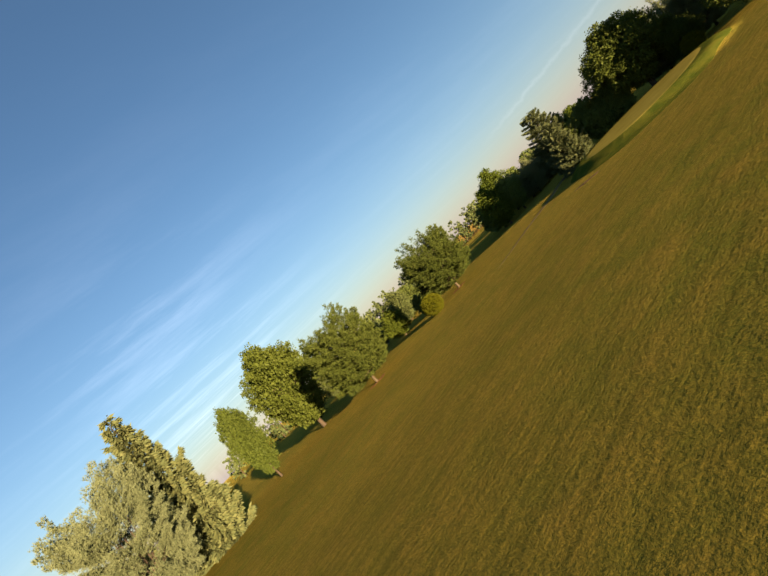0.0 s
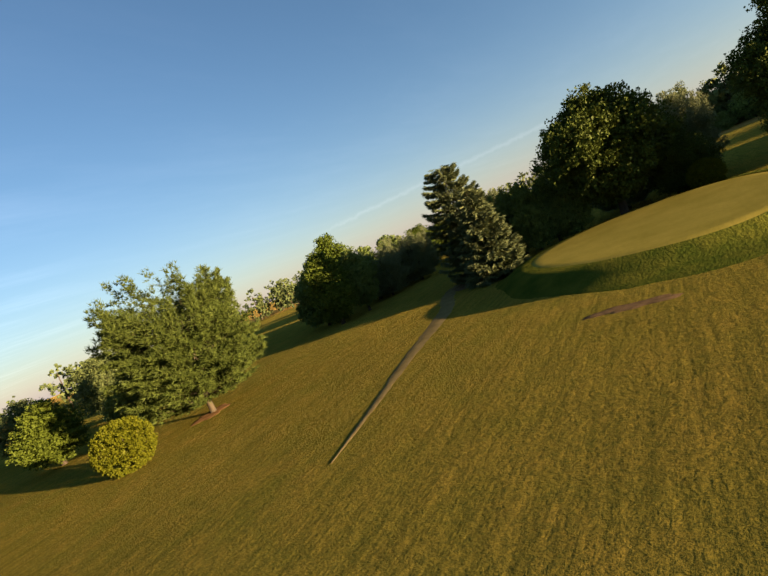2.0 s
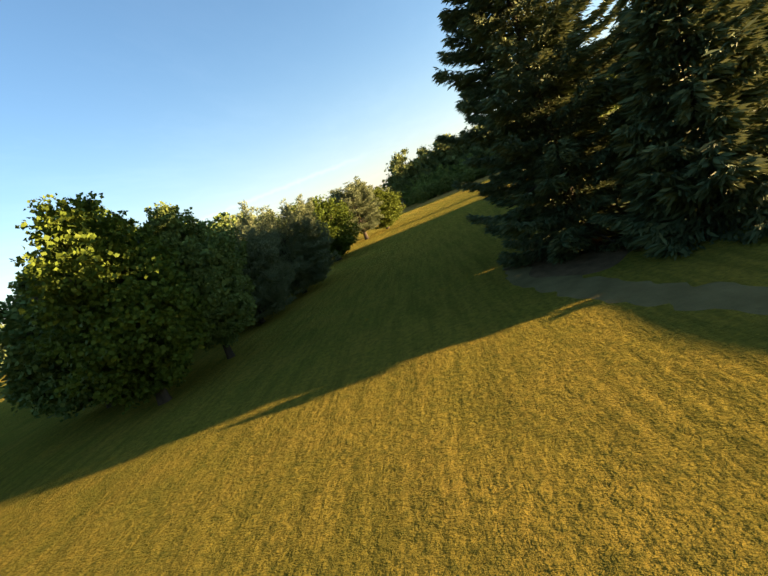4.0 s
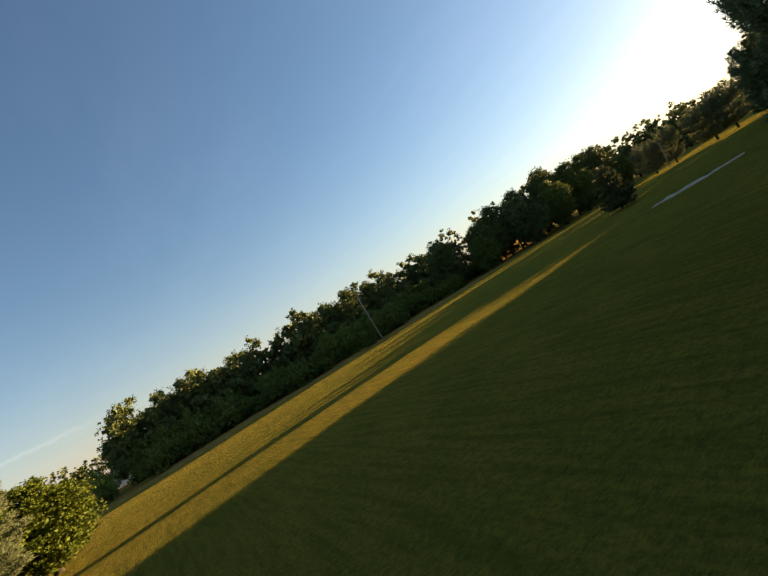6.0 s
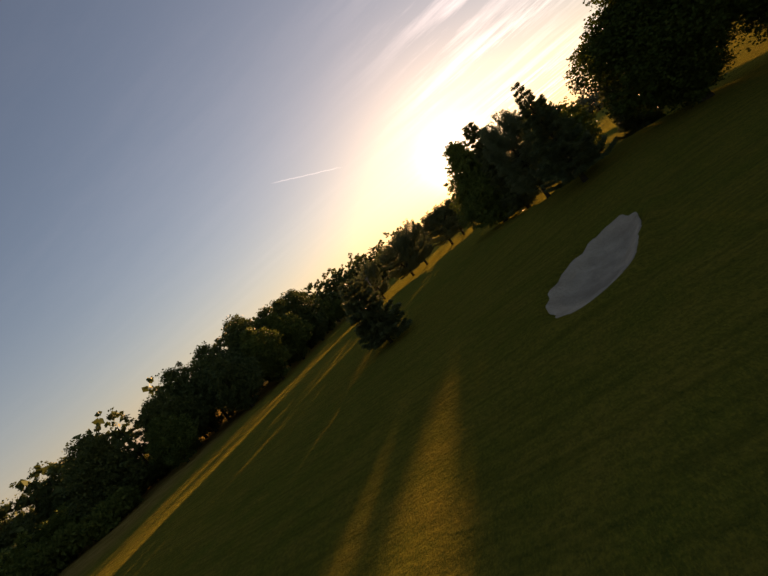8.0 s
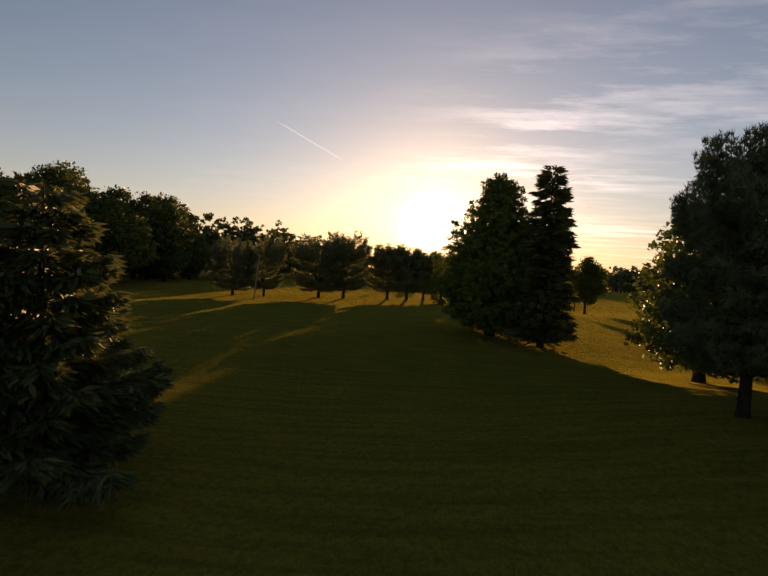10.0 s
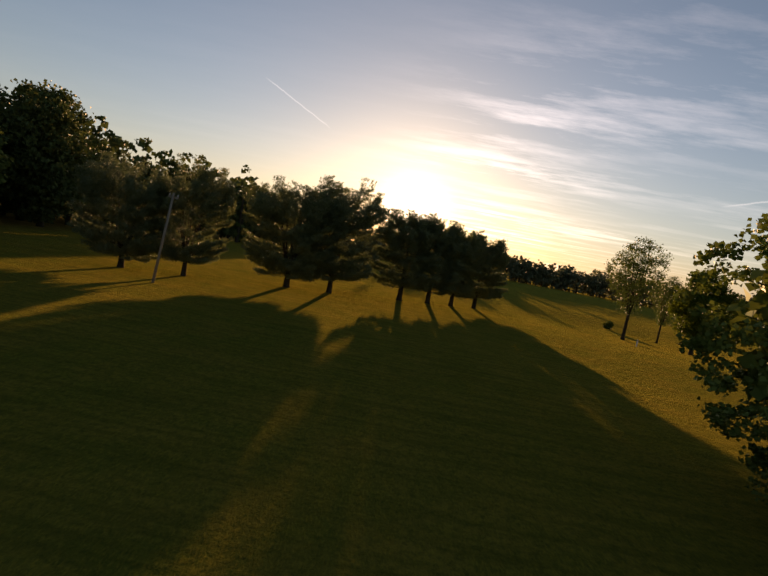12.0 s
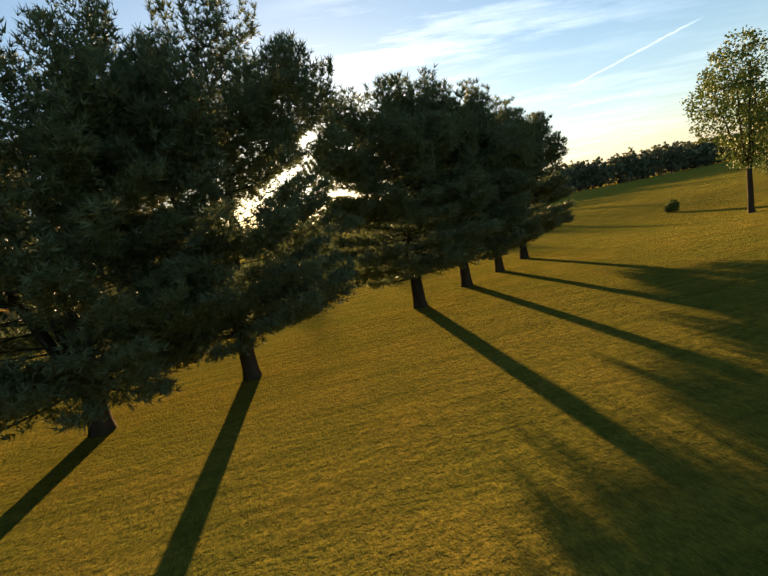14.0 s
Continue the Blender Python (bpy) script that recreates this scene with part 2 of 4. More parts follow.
GREEN_X, GREEN_Y, GREEN_R = 42.9, -42.1, 6.9
BUNKER_X, BUNKER_Y, BUNKER_TURN = 11.2, -20.6, radians(57)
BUNKER_LONG, BUNKER_WIDE = 3.6, 1.65


def bunker_ring(x, y):
    u, v = x - BUNKER_X, y - BUNKER_Y
    a, b = u * math.cos(BUNKER_TURN) + v * math.sin(BUNKER_TURN), -u * math.sin(BUNKER_TURN) + v * math.cos(BUNKER_TURN)
    turn = math.atan2(b, a)
    wobble = 1 + 0.09 * math.sin(2 * turn + 0.6) + 0.06 * math.sin(3 * turn + 2.0)
    return math.hypot(a / BUNKER_LONG, b / BUNKER_WIDE) / wobble


def gh(x, y):
    """The height of the ground."""
    z = 0.16 * noise.noise(Vector((x * 0.06, y * 0.06, 0.3))) 
    z += 1.6 * bell(x, y, 16.5, -5.0, 8.5, 8.0)
    z -= 0.7 * bell(x, y, 24.0, 57.0, 16.0, 14.0)
    z += 0.6 * step_down(math.hypot(x - GREEN_X, y - GREEN_Y), GREEN_R + 0.4, GREEN_R + 2.1)
    r = bunker_ring(x, y)
    if r < 1.9:
        z += 0.22 * math.exp(-((r - 1.22) / 0.2) ** 2) - 0.42 * step_down(r, 0.45, 1.05)
    far = max(0.0, math.hypot(x - 20, y) - 260.0)
    if r < 1.0:
        z += (0.13 * noise.noise(Vector((x * 1.7, y * 1.7, 5.0))) + 0.05 * noise.noise(Vector((x * 4.5, y * 4.5, 1.0))) - 0.05 * max(0.0, noise.noise(Vector((x * 6.0 - y * 5.0, x * 1.2 + y * 1.4, 8.0))))) * min(1.0, (1.0 - r) * 4)
    return z + 1.6 * (1 - math.exp(-far / 300.0)) * (0.6 + 0.5 * noise.noise(Vector((x * 0.003, y * 0.003, 2.0))))


def spaced(lo, hi, fine):
    inner = list(np.arange(lo, hi + fine, fine))
    out, step, v = [], fine, 0.0
    while v < 2600:
        step *= 1.22
        v += step
        out.append(v)
    return [lo - o for o in reversed(out)] + inner + [inner[-1] + o for o in out]


def mesh_of(name, verts, faces, mat, smooth=False):
    me = bpy.data.meshes.new(name)
    me.from_pydata(verts, [], faces)
    me.materials.append(mat)
    if smooth:
        me.polygons.foreach_set("use_smooth", [True] * len(me.polygons))
    me.update()
    return me


def build_ground():
    xs, ys = spaced(-60, 112, 1.25), spaced(-110, 78, 1.25)
    extra_x, extra_y = np.arange(6.5, 16.0, 0.3), np.arange(-25.5, -16.0, 0.3)
    xs = sorted(set([round(v, 3) for v in xs if not 6.4 < v < 16.1] + [round(float(v), 3) for v in extra_x]))
    ys = sorted(set([round(v, 3) for v in ys if not -25.6 < v < -15.9] + [round(float(v), 3) for v in extra_y]))
    xs = sorted(set([v for v in xs if not 30.8 < v < 55.1] + [round(float(v), 3) for v in np.arange(31.0, 55.0, 0.5)]))
    ys = sorted(set([v for v in ys if not -54.2 < v < -29.8] + [round(float(v), 3) for v in np.arange(-54.0, -29.9, 0.5)]))
    verts = [(x, y, gh(x, y) - (0.16 if bunker_ring(x, y) < 0.9 else 0.0)) for y in ys for x in xs]
    n = len(xs)
    faces = [(j * n + i, j * n + i + 1, (j + 1) * n + i + 1, (j + 1) * n + i) for j in range(len(ys) - 1) for i in range(n - 1)]
    tagged(new("ground", mesh_of("ground", verts, faces, GRASS, True)), "mown golf course grass, yellowed by dry weather", "grass", kind="structure")


def disc(name, mat, ring, rings, lift, skirt=0.0):
    """A sheet that lies on the ground, lift metres over it; ring(a, s) gives x, y at the angle a and the share s of the radius."""
    n = 72
    verts, faces = [(*ring(0, 0), gh(*ring(0, 0)) + lift)], []
    for k in range(1, rings + 1):
        for i in range(n):
            x, y = ring(2 * math.pi * i / n, k / rings)
            verts.append((x, y, gh(x, y) + (lift if k < rings else -skirt)))
    for i in range(n):
        faces.append((0, 1 + i, 1 + (i + 1) % n))
    for k in range(rings - 1):
        for i in range(n):
            a, b = 1 + k * n, 1 + (k + 1) * n
            faces.append((a + i, b + i, b + (i + 1) % n, a + (i + 1) % n))
    return new(name, mesh_of(name, verts, faces, mat, True))


def green_ring(a, s):
    r = GREEN_R * s * (1 + 0.07 * math.sin(2 * a + 1) + 0.04 * math.sin(3 * a))
    return GREEN_X + r * 1.02 * math.cos(a), GREEN_Y + r * math.sin(a)


def bunker_outline(a, s):
    wobble = 1 + 0.09 * math.sin(2 * a + 0.6) + 0.06 * math.sin(3 * a + 2.0) + (0.025 * math.sin(11 * a) + 0.02 * math.sin(17 * a + 1)) * s ** 6
    u, v = BUNKER_LONG * 1.02 * s * wobble * math.cos(a), BUNKER_WIDE * 1.02 * s * wobble * math.sin(a)
    return (BUNKER_X + u * math.cos(BUNKER_TURN) - v * math.sin(BUNKER_TURN), BUNKER_Y + u * math.sin(BUNKER_TURN) + v * math.cos(BUNKER_TURN))


def blot(cx, cy, r, seed, stretch=1.0, turn=0.0):
    def ring(a, s):
        w = r * s * (1 + 0.22 * math.sin(2 * a + seed) + 0.13 * math.sin(5 * a + 2 * seed) + 0.08 * math.sin(9 * a + seed))
        u, v = w * stretch * math.cos(a), w * math.sin(a)
        return cx + u * math.cos(turn) - v * math.sin(turn), cy + u * math.sin(turn) + v * math.cos(turn)
    return ring


def strip(name, mat, points, width, lift):
    """A path along a smooth line through the points."""
    line = []
    for i in range(len(points) - 1):
        p0, p1, p2, p3 = (Vector(points[min(max(k, 0), len(points) - 1)]) for k in (i - 1, i, i + 1, i + 2))
        for s in range(12):
            u = s / 12
            line.append(0.5 * (2 * p1 + (p2 - p0) * u + (2 * p0 - 5 * p1 + 4 * p2 - p3) * u * u + (3 * p1 - p0 - 3 * p2 + p3) * u ** 3))
    verts, faces = [], []
    for i, p in enumerate(line):
        along = (line[min(i + 1, len(line) - 1)] - line[max(i - 1, 0)]).normalized()
        side = Vector((-along.y, along.x))
        ends = min(1.0, 0.05 + i / 40, 0.12 + (len(line) - 1 - i) / 10)
        w = width * ends * (1 + 0.5 * noise.noise(Vector((i * 0.7, 3.1, 0))))
        for k in range(5):
            q = p + side * w * (k / 4 - 0.5)
            verts.append((q.x, q.y, gh(q.x, q.y) + (lift if 0 < k < 4 else -0.01)))
    for i in range(len(line) - 1):
        for k in range(4):
            faces.append((i * 5 + k, i * 5 + k + 1, (i + 1) * 5 + k + 1, (i + 1) * 5 + k))
    return new(name, mesh_of(name, verts, faces, mat, True))


build_ground()
tagged(disc("putting_green", PUTTING, green_ring, 18, 0.05), "closely mown pale putting green on a raised plateau", "golf green", kind="structure")


def collar():
    """The bank of longer grass round the green."""
    n, verts, faces = 72, [], []
    for k, s in enumerate((0.985, 1.06, 1.14, 1.22, 1.3, 1.36)):
        for i in range(n):
            x, y = green_ring(2 * math.pi * i / n, s * (1 + 0.02 * math.sin(7 * i) * (k > 3)))
            verts.append((x, y, gh(x, y) + (0.045 if k < 5 else -0.03)))
    for k in range(5):
        for i in range(n):
            faces.append((k * n + i, (k + 1) * n + i, (k + 1) * n + (i + 1) % n, k * n + (i + 1) % n))
    tagged(new("green_bank", mesh_of("green_bank", verts, faces, COLLAR, True)), "bank of longer dark grass round the putting green", "grass bank", kind="structure")


collar()
tagged(disc("bunker", SAND, bunker_outline, 26, 0.05, 0.02), "kidney-shaped bunker of pale grey raked sand", "sand bunker", kind="structure")
tagged(strip("cart_path", GRAVEL, [(62.5, -50.0), (58.5, -50.9), (54.7, -51.8), (50.0, -52.7), (46.0, -53.8), (43.0, -55.2), (39.5, -56.2), (36.5, -56.0)], 1.3, 0.015),
       "worn gravel cart path between grass", "cart path", kind="structure")


# ---- trees ----
def tube(points, radii, sides=8):
    """A tapered tube along points: verts and faces."""
    verts, faces = [], []
    for i, (p, r) in enumerate(zip(points, radii)):
        along = (points[min(i + 1, len(points) - 1)] - points[max(i - 1, 0)]).normalized()
        a = along.orthogonal().normalized()
        b = along.cross(a)
        for k in range(sides):
            w = 2 * math.pi * k / sides
            verts.append(p + r * (math.cos(w) * a + math.sin(w) * b))
    for i in range(len(points) - 1):
        for k in range(sides):
            faces.append((i * sides + k, i * sides + (k + 1) % sides, (i + 1) * sides + (k + 1) % sides, (i + 1) * sides + k))
    faces.append(tuple(range(sides))[::-1])
    faces.append(tuple((len(points) - 1) * sides + k for k in range(sides)))
    return [tuple(v) for v in verts], faces


def part(name, me, parent, label=""):
    ob = new(name, me)
    ob.parent = parent
    if label:
        tagged(ob, label)
    return ob


def unit(v):
    return v / (np.linalg.norm(v, axis=1, keepdims=True) + 1e-9)


def leaves(name, mat, spots, ways, sizes, rng, shape):
    """One mesh of leaves at the spots (n x 3); ways: where each one points. shape: 'leaf', a folded blade; 'tuft', a fan of needles; 'spray', a long twig."""
    n = len(spots)
    ways = unit(ways)
    side = unit(np.cross(ways, rng.normal(size=(n, 3))))
    nrm = np.cross(side, ways)
    s = sizes[:, None]
    if shape == "tuft":
        blades = []
        for k in range(5):
            a = 2 * math.pi * k / 5
            tip = unit(ways + 0.8 * (math.cos(a) * side + math.sin(a) * nrm) * (0.5 + 0.8 * rng.random((n, 1))))
            w = unit(np.cross(tip, rng.normal(size=(n, 3)))) * s * 0.088
            blades.append(np.stack([spots - w, spots + w, spots + tip * s], 1))
        v = np.concatenate(blades, 1).reshape(-1, 3)
        loops = np.arange(len(v))
        count, total = 3, len(v) // 3
    elif shape == "spray":
        w = side * s * 0.115
        v = np.stack([spots - 0.3 * w, spots + ways * s * 0.5 - w, spots + ways * s - nrm * s * 0.08, spots + ways * s * 0.5 + w], 1).reshape(-1, 3)
        loops = np.arange(len(v))
        count, total = 4, n
    else:
        w = side * s * 0.5
        fold = nrm * s * 0.18
        v = np.stack([spots - ways * s * 0.5, spots - w + fold, spots + ways * s * 0.55, spots + w + fold], 1).reshape(-1, 3)
        loops = np.arange(len(v))
        count, total = 4, n
    me = bpy.data.meshes.new(name)
    me.vertices.add(len(v))
    me.vertices.foreach_set("co", v.astype(np.float32).ravel())
    me.loops.add(len(loops))
    me.loops.foreach_set("vertex_index", loops.astype(np.int32))
    me.polygons.add(total)
    me.polygons.foreach_set("loop_start", (np.arange(total) * count).astype(np.int32))
    me.polygons.foreach_set("loop_total", np.full(total, count, np.int32))
    me.materials.append(mat)
    me.update(calc_edges=True)
    return me


def clumped(rng, lobes, count, per, spread, inner=0.55, low=0.0, shoot=0.0):
    """Leaf spots in clumps over the shells of the lobes (x, y, z, rx, ry, rz), and the way out from each."""
    lobes = np.array(lobes, float)
    weight = (lobes[:, 3] * lobes[:, 5]) ** 1.0
    m = max(1, count // per)
    which = rng.choice(len(lobes), m, p=weight / weight.sum())
    d = unit(rng.normal(size=(m, 3)))
    r = inner + (1 - inner) * rng.random(m) ** 0.45
    c = lobes[which, :3] + d * lobes[which, 3:] * r[:, None]
    k = rng.poisson(per, m)
    spots = np.repeat(c, k, 0)
    out = np.repeat(d, k, 0)
    spots = spots + np.clip(rng.normal(size=spots.shape), -1.35, 1.35) * spread * np.repeat(0.6 + 0.8 * rng.random(m), k)[:, None] * [1, 1, 0.8]
    if shoot:
        rise = unit(out * 0.8 + [0, 0, 0.9])
        spots = spots + rise * (rng.random(len(spots)) * shoot * np.repeat(0.5 + rng.random(m), k))[:, None]
    keep = spots[:, 2] > low
    return spots[keep], out[keep]


def filled(rng, lobes, spots, ways, sizes, share, big):
    """Adds the large shaded leaves inside the lobes, which close the crown against the light."""
    lobes = np.array(lobes, float)
    m = max(6, int(share * len(spots)))
    which = rng.choice(len(lobes), m, p=lobes[:, 3] ** 2 / (lobes[:, 3] ** 2).sum())
    core = lobes[which, :3] + unit(rng.normal(size=(m, 3))) * lobes[which, 3:] * (0.62 * rng.random((m, 1)) ** 0.5)
    return np.concatenate([spots, core]), np.concatenate([ways, rng.normal(size=(m, 3))]), np.concatenate([sizes, big * (0.7 + 0.6 * rng.random(m))])


def woody(tree, seed, height, radius, fork, stems, spread, bark, limbs=5, limb_from=0.25):
    """Trunk, with stems from a fork, and limbs as parts of a tree."""
    rng = random.Random(seed)
    lean = Vector((rng.uniform(-0.04, 0.04), rng.uniform(-0.04, 0.04), 1))
    top = height * (0.9 if stems == 1 else fork)
    pts = [Vector((0, 0, -0.25)), Vector((0, 0, 0.0)), Vector((0, 0, 0.25))] + [lean * (top * i / 7) + Vector((rng.uniform(-1, 1), rng.uniform(-1, 1), 0)) * 0.03 * top * 0.15 for i in range(1, 8)]
    pts = sorted(pts, key=lambda p: p.z)
    radii = [radius * (1.28 if p.z < 0.05 else 1.08 if p.z < 0.3 else max(0.25 if stems == 1 else 0.8, 1 - p.z / max(top, 0.1) * (0.85 if stems == 1 else 0.2))) for p in pts]
    v, f = tube(pts, radii, 9)
    part("trunk", mesh_of("trunk", v, f, bark, True), tree)
    joint = pts[-1]
    for i in range(limbs if stems == 1 else stems):
        a = 2 * math.pi * (i + rng.uniform(-0.25, 0.25)) / max(1, limbs if stems == 1 else stems)
        if stems == 1:
            z0 = height * rng.uniform(limb_from, 0.62)
            start = lean * z0
            reach, rise, r0 = spread * rng.uniform(0.6, 0.95), height * rng.uniform(0.06, 0.2), radius * 0.38
        else:
            start = joint - Vector((0, 0, 0.1))
            reach, rise, r0 = spread * rng.uniform(0.25, 0.75), (height - joint.z) * rng.uniform(0.55, 0.82), radius * 0.62
        way = Vector((math.cos(a), math.sin(a), 0))
        line = [start + way * reach * (s ** 0.85) + Vector((0, 0, 1)) * rise * (s ** 1.25) + Vector((rng.uniform(-1, 1), rng.uniform(-1, 1), rng.uniform(-1, 1))) * 0.06 * s * spread for s in (0, 0.2, 0.4, 0.6, 0.8, 1.0)]
        v, f = tube(line, [r0 * (1 - 0.82 * s) for s in (0, 0.2, 0.4, 0.6, 0.8, 1.0)], 6)
        for k in (2, 3, 4):
            b = a + rng.choice((-1, 1)) * rng.uniform(0.5, 1.1)
            end = line[k] + Vector((math.cos(b), math.sin(b), rng.uniform(0.1, 0.7))) * spread * 0.3
            v2, f2 = tube([line[k], (line[k] + end) / 2 + Vector((0, 0, 0.08)), end], [r0 * 0.3, r0 * 0.2, r0 * 0.07], 5)
            f += [tuple(q + len(v) for q in face) for face in f2]
            v += v2
        part("limb", mesh_of("limb", v, f, bark, True), tree)


def crown_lobes(rng, height, low, radius, widest, count, top_sharp=1.0):
    """Lobes that fill an egg-shaped crown from the height low to the top."""
    out = []
    for i in range(count):
        u = (i + 0.5) / count
        z = low + (height - low) * u
        prof = math.sin(math.pi * min(1, u ** (math.log(0.5) / math.log(widest)))) ** (0.62 * top_sharp)
        a = i * 2.4 + rng.uniform(-0.5, 0.5)
        r = radius * prof
        off = r * rng.uniform(0.3, 0.62)
        size = max(0.28 * radius, r * rng.uniform(0.48, 0.66))
        out.append((off * math.cos(a), off * math.sin(a), z, size, size, size * rng.uniform(0.55, 0.8)))
    return out


def round_tree(label, category, seed, height, radius, low, mat, bark, leaves_n, size, shape="leaf", stems=1, fork=0.18, trunk_r=0.22, lobes=16, widest=0.42,
               inner=0.5, per=22, spread=0.3, upward=0.5, name="tree", limbs=5, fill=0.1):
    tree = tagged(new(name), label, category)
    rng, pick = np.random.default_rng(seed), random.Random(seed)
    woody(tree, seed, height, trunk_r, fork, stems, radius * 0.85, bark, limbs)
    masses = crown_lobes(pick, height - 0.3, low + 0.3, radius, widest, lobes)
    spots, out = clumped(rng, masses, leaves_n, per, spread * (0.5 if shape == "tuft" else 1.0), inner, low * 0.8, 0.75 if shape == "tuft" else 0.0)
    ways = out * 0.8 + rng.normal(size=out.shape) * 0.7 + [0, 0, upward]
    sizes = size * (0.7 + 0.6 * rng.random(len(spots)))
    if fill:
        spots, ways, sizes = filled(rng, masses, spots, ways, sizes, fill, 0.05 * radius + 0.14)
    part("crown", leaves("crown", mat, spots, ways, sizes, rng, shape), tree)
    return tree


def pine_tree(label, seed, height, radius, low, mat, bark, tufts, size, stems=5, fork=1.0, trunk_r=0.22, skirt=0.0, gap=0.5, branches=130, lift=0.0, skirts=10, category="pine tree"):
    """A white pine: stems from a low fork, flat sprays of needles along level branches, shoots at the top; gap: how open it is at half height."""
    tree = tagged(new("pine_tree"), label, category)
    rng, pick = np.random.default_rng(seed), random.Random(seed)
    up = Vector((0, 0, 1))

    def profile(z):
        u = min(1.0, max(0.0, (z - low) / (height - low)))
        return radius * max(0.16, math.sin(math.pi * (0.12 + 0.88 * u) ** 0.72)) ** 0.38

    v, f = tube([Vector((0, 0, z)) for z in (-0.25, 0.0, 0.22, fork * 0.6, fork)], [trunk_r * k for k in (1.3, 1.22, 1.02, 0.94, 0.85)], 10)
    part("trunk", mesh_of("trunk", v, f, bark, True), tree)
    sprays = []

    def branch(start, a, reach, rise, r0, shoot):
        way = Vector((math.cos(a), math.sin(a), 0))
        side = Vector((-way.y, way.x, 0)) * pick.uniform(-0.18, 0.18) * reach
        line = [start + way * reach * s + side * s * s + up * (rise * s + 0.12 * reach * s * s - skirt * reach * s * (1 - s)) for s in (0, 0.35, 0.7, 1.0)]
        sprays.append((line, way, reach, shoot))
        return tube(line, [r0, r0 * 0.72, r0 * 0.4, r0 * 0.12], 4)

    for i in range(stems):
        a = 2 * math.pi * (i + pick.uniform(-0.3, 0.3)) / stems
        lean = 0.0 if stems == 1 else radius * (0.04 if i == 0 else pick.uniform(0.18, 0.46))
        top = height * (0.93 if stems == 1 or i == 0 else (0.96 - 0.55 * lean / radius) * pick.uniform(0.96, 1.04))
        line = [Vector((math.cos(a), math.sin(a), 0)) * lean * s ** 0.8 + up * (fork - 0.15 + (top - fork) * s) + Vector((pick.uniform(-1, 1), pick.uniform(-1, 1), 0)) * 0.07 * s for s in (0, 0.15, 0.35, 0.55, 0.75, 1.0)]
        r0 = trunk_r * (0.85 if stems == 1 else 0.42)
        v, f = tube(line, [r0 * k for k in (1, 0.9, 0.75, 0.58, 0.38, 0.1)], 7)
        n = int(branches / stems)
        for k in range(n):
            s = ((k + pick.random()) / n) ** 0.85
            j = min(4, int((0, 0.15, 0.35, 0.55, 0.75, 1.0).index(max(q for q in (0, 0.15, 0.35, 0.55, 0.75) if q <= s))))
            q = (0, 0.15, 0.35, 0.55, 0.75, 1.0)
            p = line[j].lerp(line[j + 1], (s - q[j]) / (q[j + 1] - q[j]))
            h = (p.z - low) / (height - low)
            if 0.16 < h < 0.5 and pick.random() < gap:
                continue
            b = (a + pick.gauss(0, 1.0)) if stems > 1 else k * 2.4 + pick.uniform(-0.4, 0.4)
            reach = profile(p.z) * pick.uniform(0.82, 1.1) - Vector((p.x, p.y)).dot(Vector((math.cos(b), math.sin(b))))
            rise = reach * (pick.uniform(-0.1, 0.2) + lift + 0.75 * max(0.0, h - 0.45))
            v2, f2 = branch(p, b, max(0.24 * radius, reach), rise, max(0.012, r0 * 0.3 * (1 - 0.6 * s)), h > 0.5)
            f += [tuple(z + len(v) for z in face) for face in f2]
            v += v2
        part("limb", mesh_of("limb", v, f, bark, True), tree)
    if stems > 1:
        for k in range(skirts):
            z = max(low + 0.25, fork * pick.uniform(0.75, 1.1))
            b = 2 * math.pi * k / skirts + pick.uniform(-0.2, 0.2)
            reach = radius * pick.uniform(0.55, 0.9)
            v, f = branch(Vector((0, 0, z)), b, reach, pick.uniform(-0.5, 0.5), trunk_r * 0.2, False)
            part("limb", mesh_of("limb", v, f, bark, True), tree)
    total = sum(b[2] ** 1.3 + (0.5 if b[3] else 0) for b in sprays)
    spots, ways = [], []
    for line, way, reach, shoot in sprays:
        n = max(8, int(tufts * (reach ** 1.3 + (0.5 if shoot else 0)) / total))
        s = 0.3 + 0.72 * rng.random(n) ** 0.75
        pts = np.array([tuple(p) for p in line])
        base = np.stack([np.interp(s, (0, 0.35, 0.7, 1.0), pts[:, k]) for k in range(3)], 1)
        side = np.array((-way.y, way.x, 0.0))
        wide = (rng.random(n) * 2 - 1) * np.minimum(0.75, 0.36 * reach) * (1.25 - s)
        base = base + side * wide[:, None] + rng.normal(size=(n, 3)) * (0.07, 0.07, 0.075)
        out = np.array(tuple(way)) * 0.8 + side * np.sign(wide)[:, None] * 0.5 + rng.normal(size=(n, 3)) * 0.35 + (0, 0, 0.45)
        if shoot:
            tip = rng.random(n) < 0.3
            rise = rng.random(n) ** 0.8 * 0.62
            which = pts[-1] + (rng.integers(0, 4, n) - 1.5)[:, None] * side * 0.16 - np.array(tuple(way)) * (rng.integers(0, 3, n) * 0.16)[:, None]
            base = np.where(tip[:, None], which + rng.normal(size=(n, 3)) * 0.025 + np.stack([way.x * rise * 0.3, way.y * rise * 0.3, rise], 1), base)
            out = np.where(tip[:, None], rng.normal(size=(n, 3)) * 0.35 + (0, 0, 1.0), out)
        spots.append(base)
        ways.append(out)
    spots, ways = np.concatenate(spots), np.concatenate(ways)
    keep = spots[:, 2] > 0.12
    spots, ways = spots[keep], ways[keep]
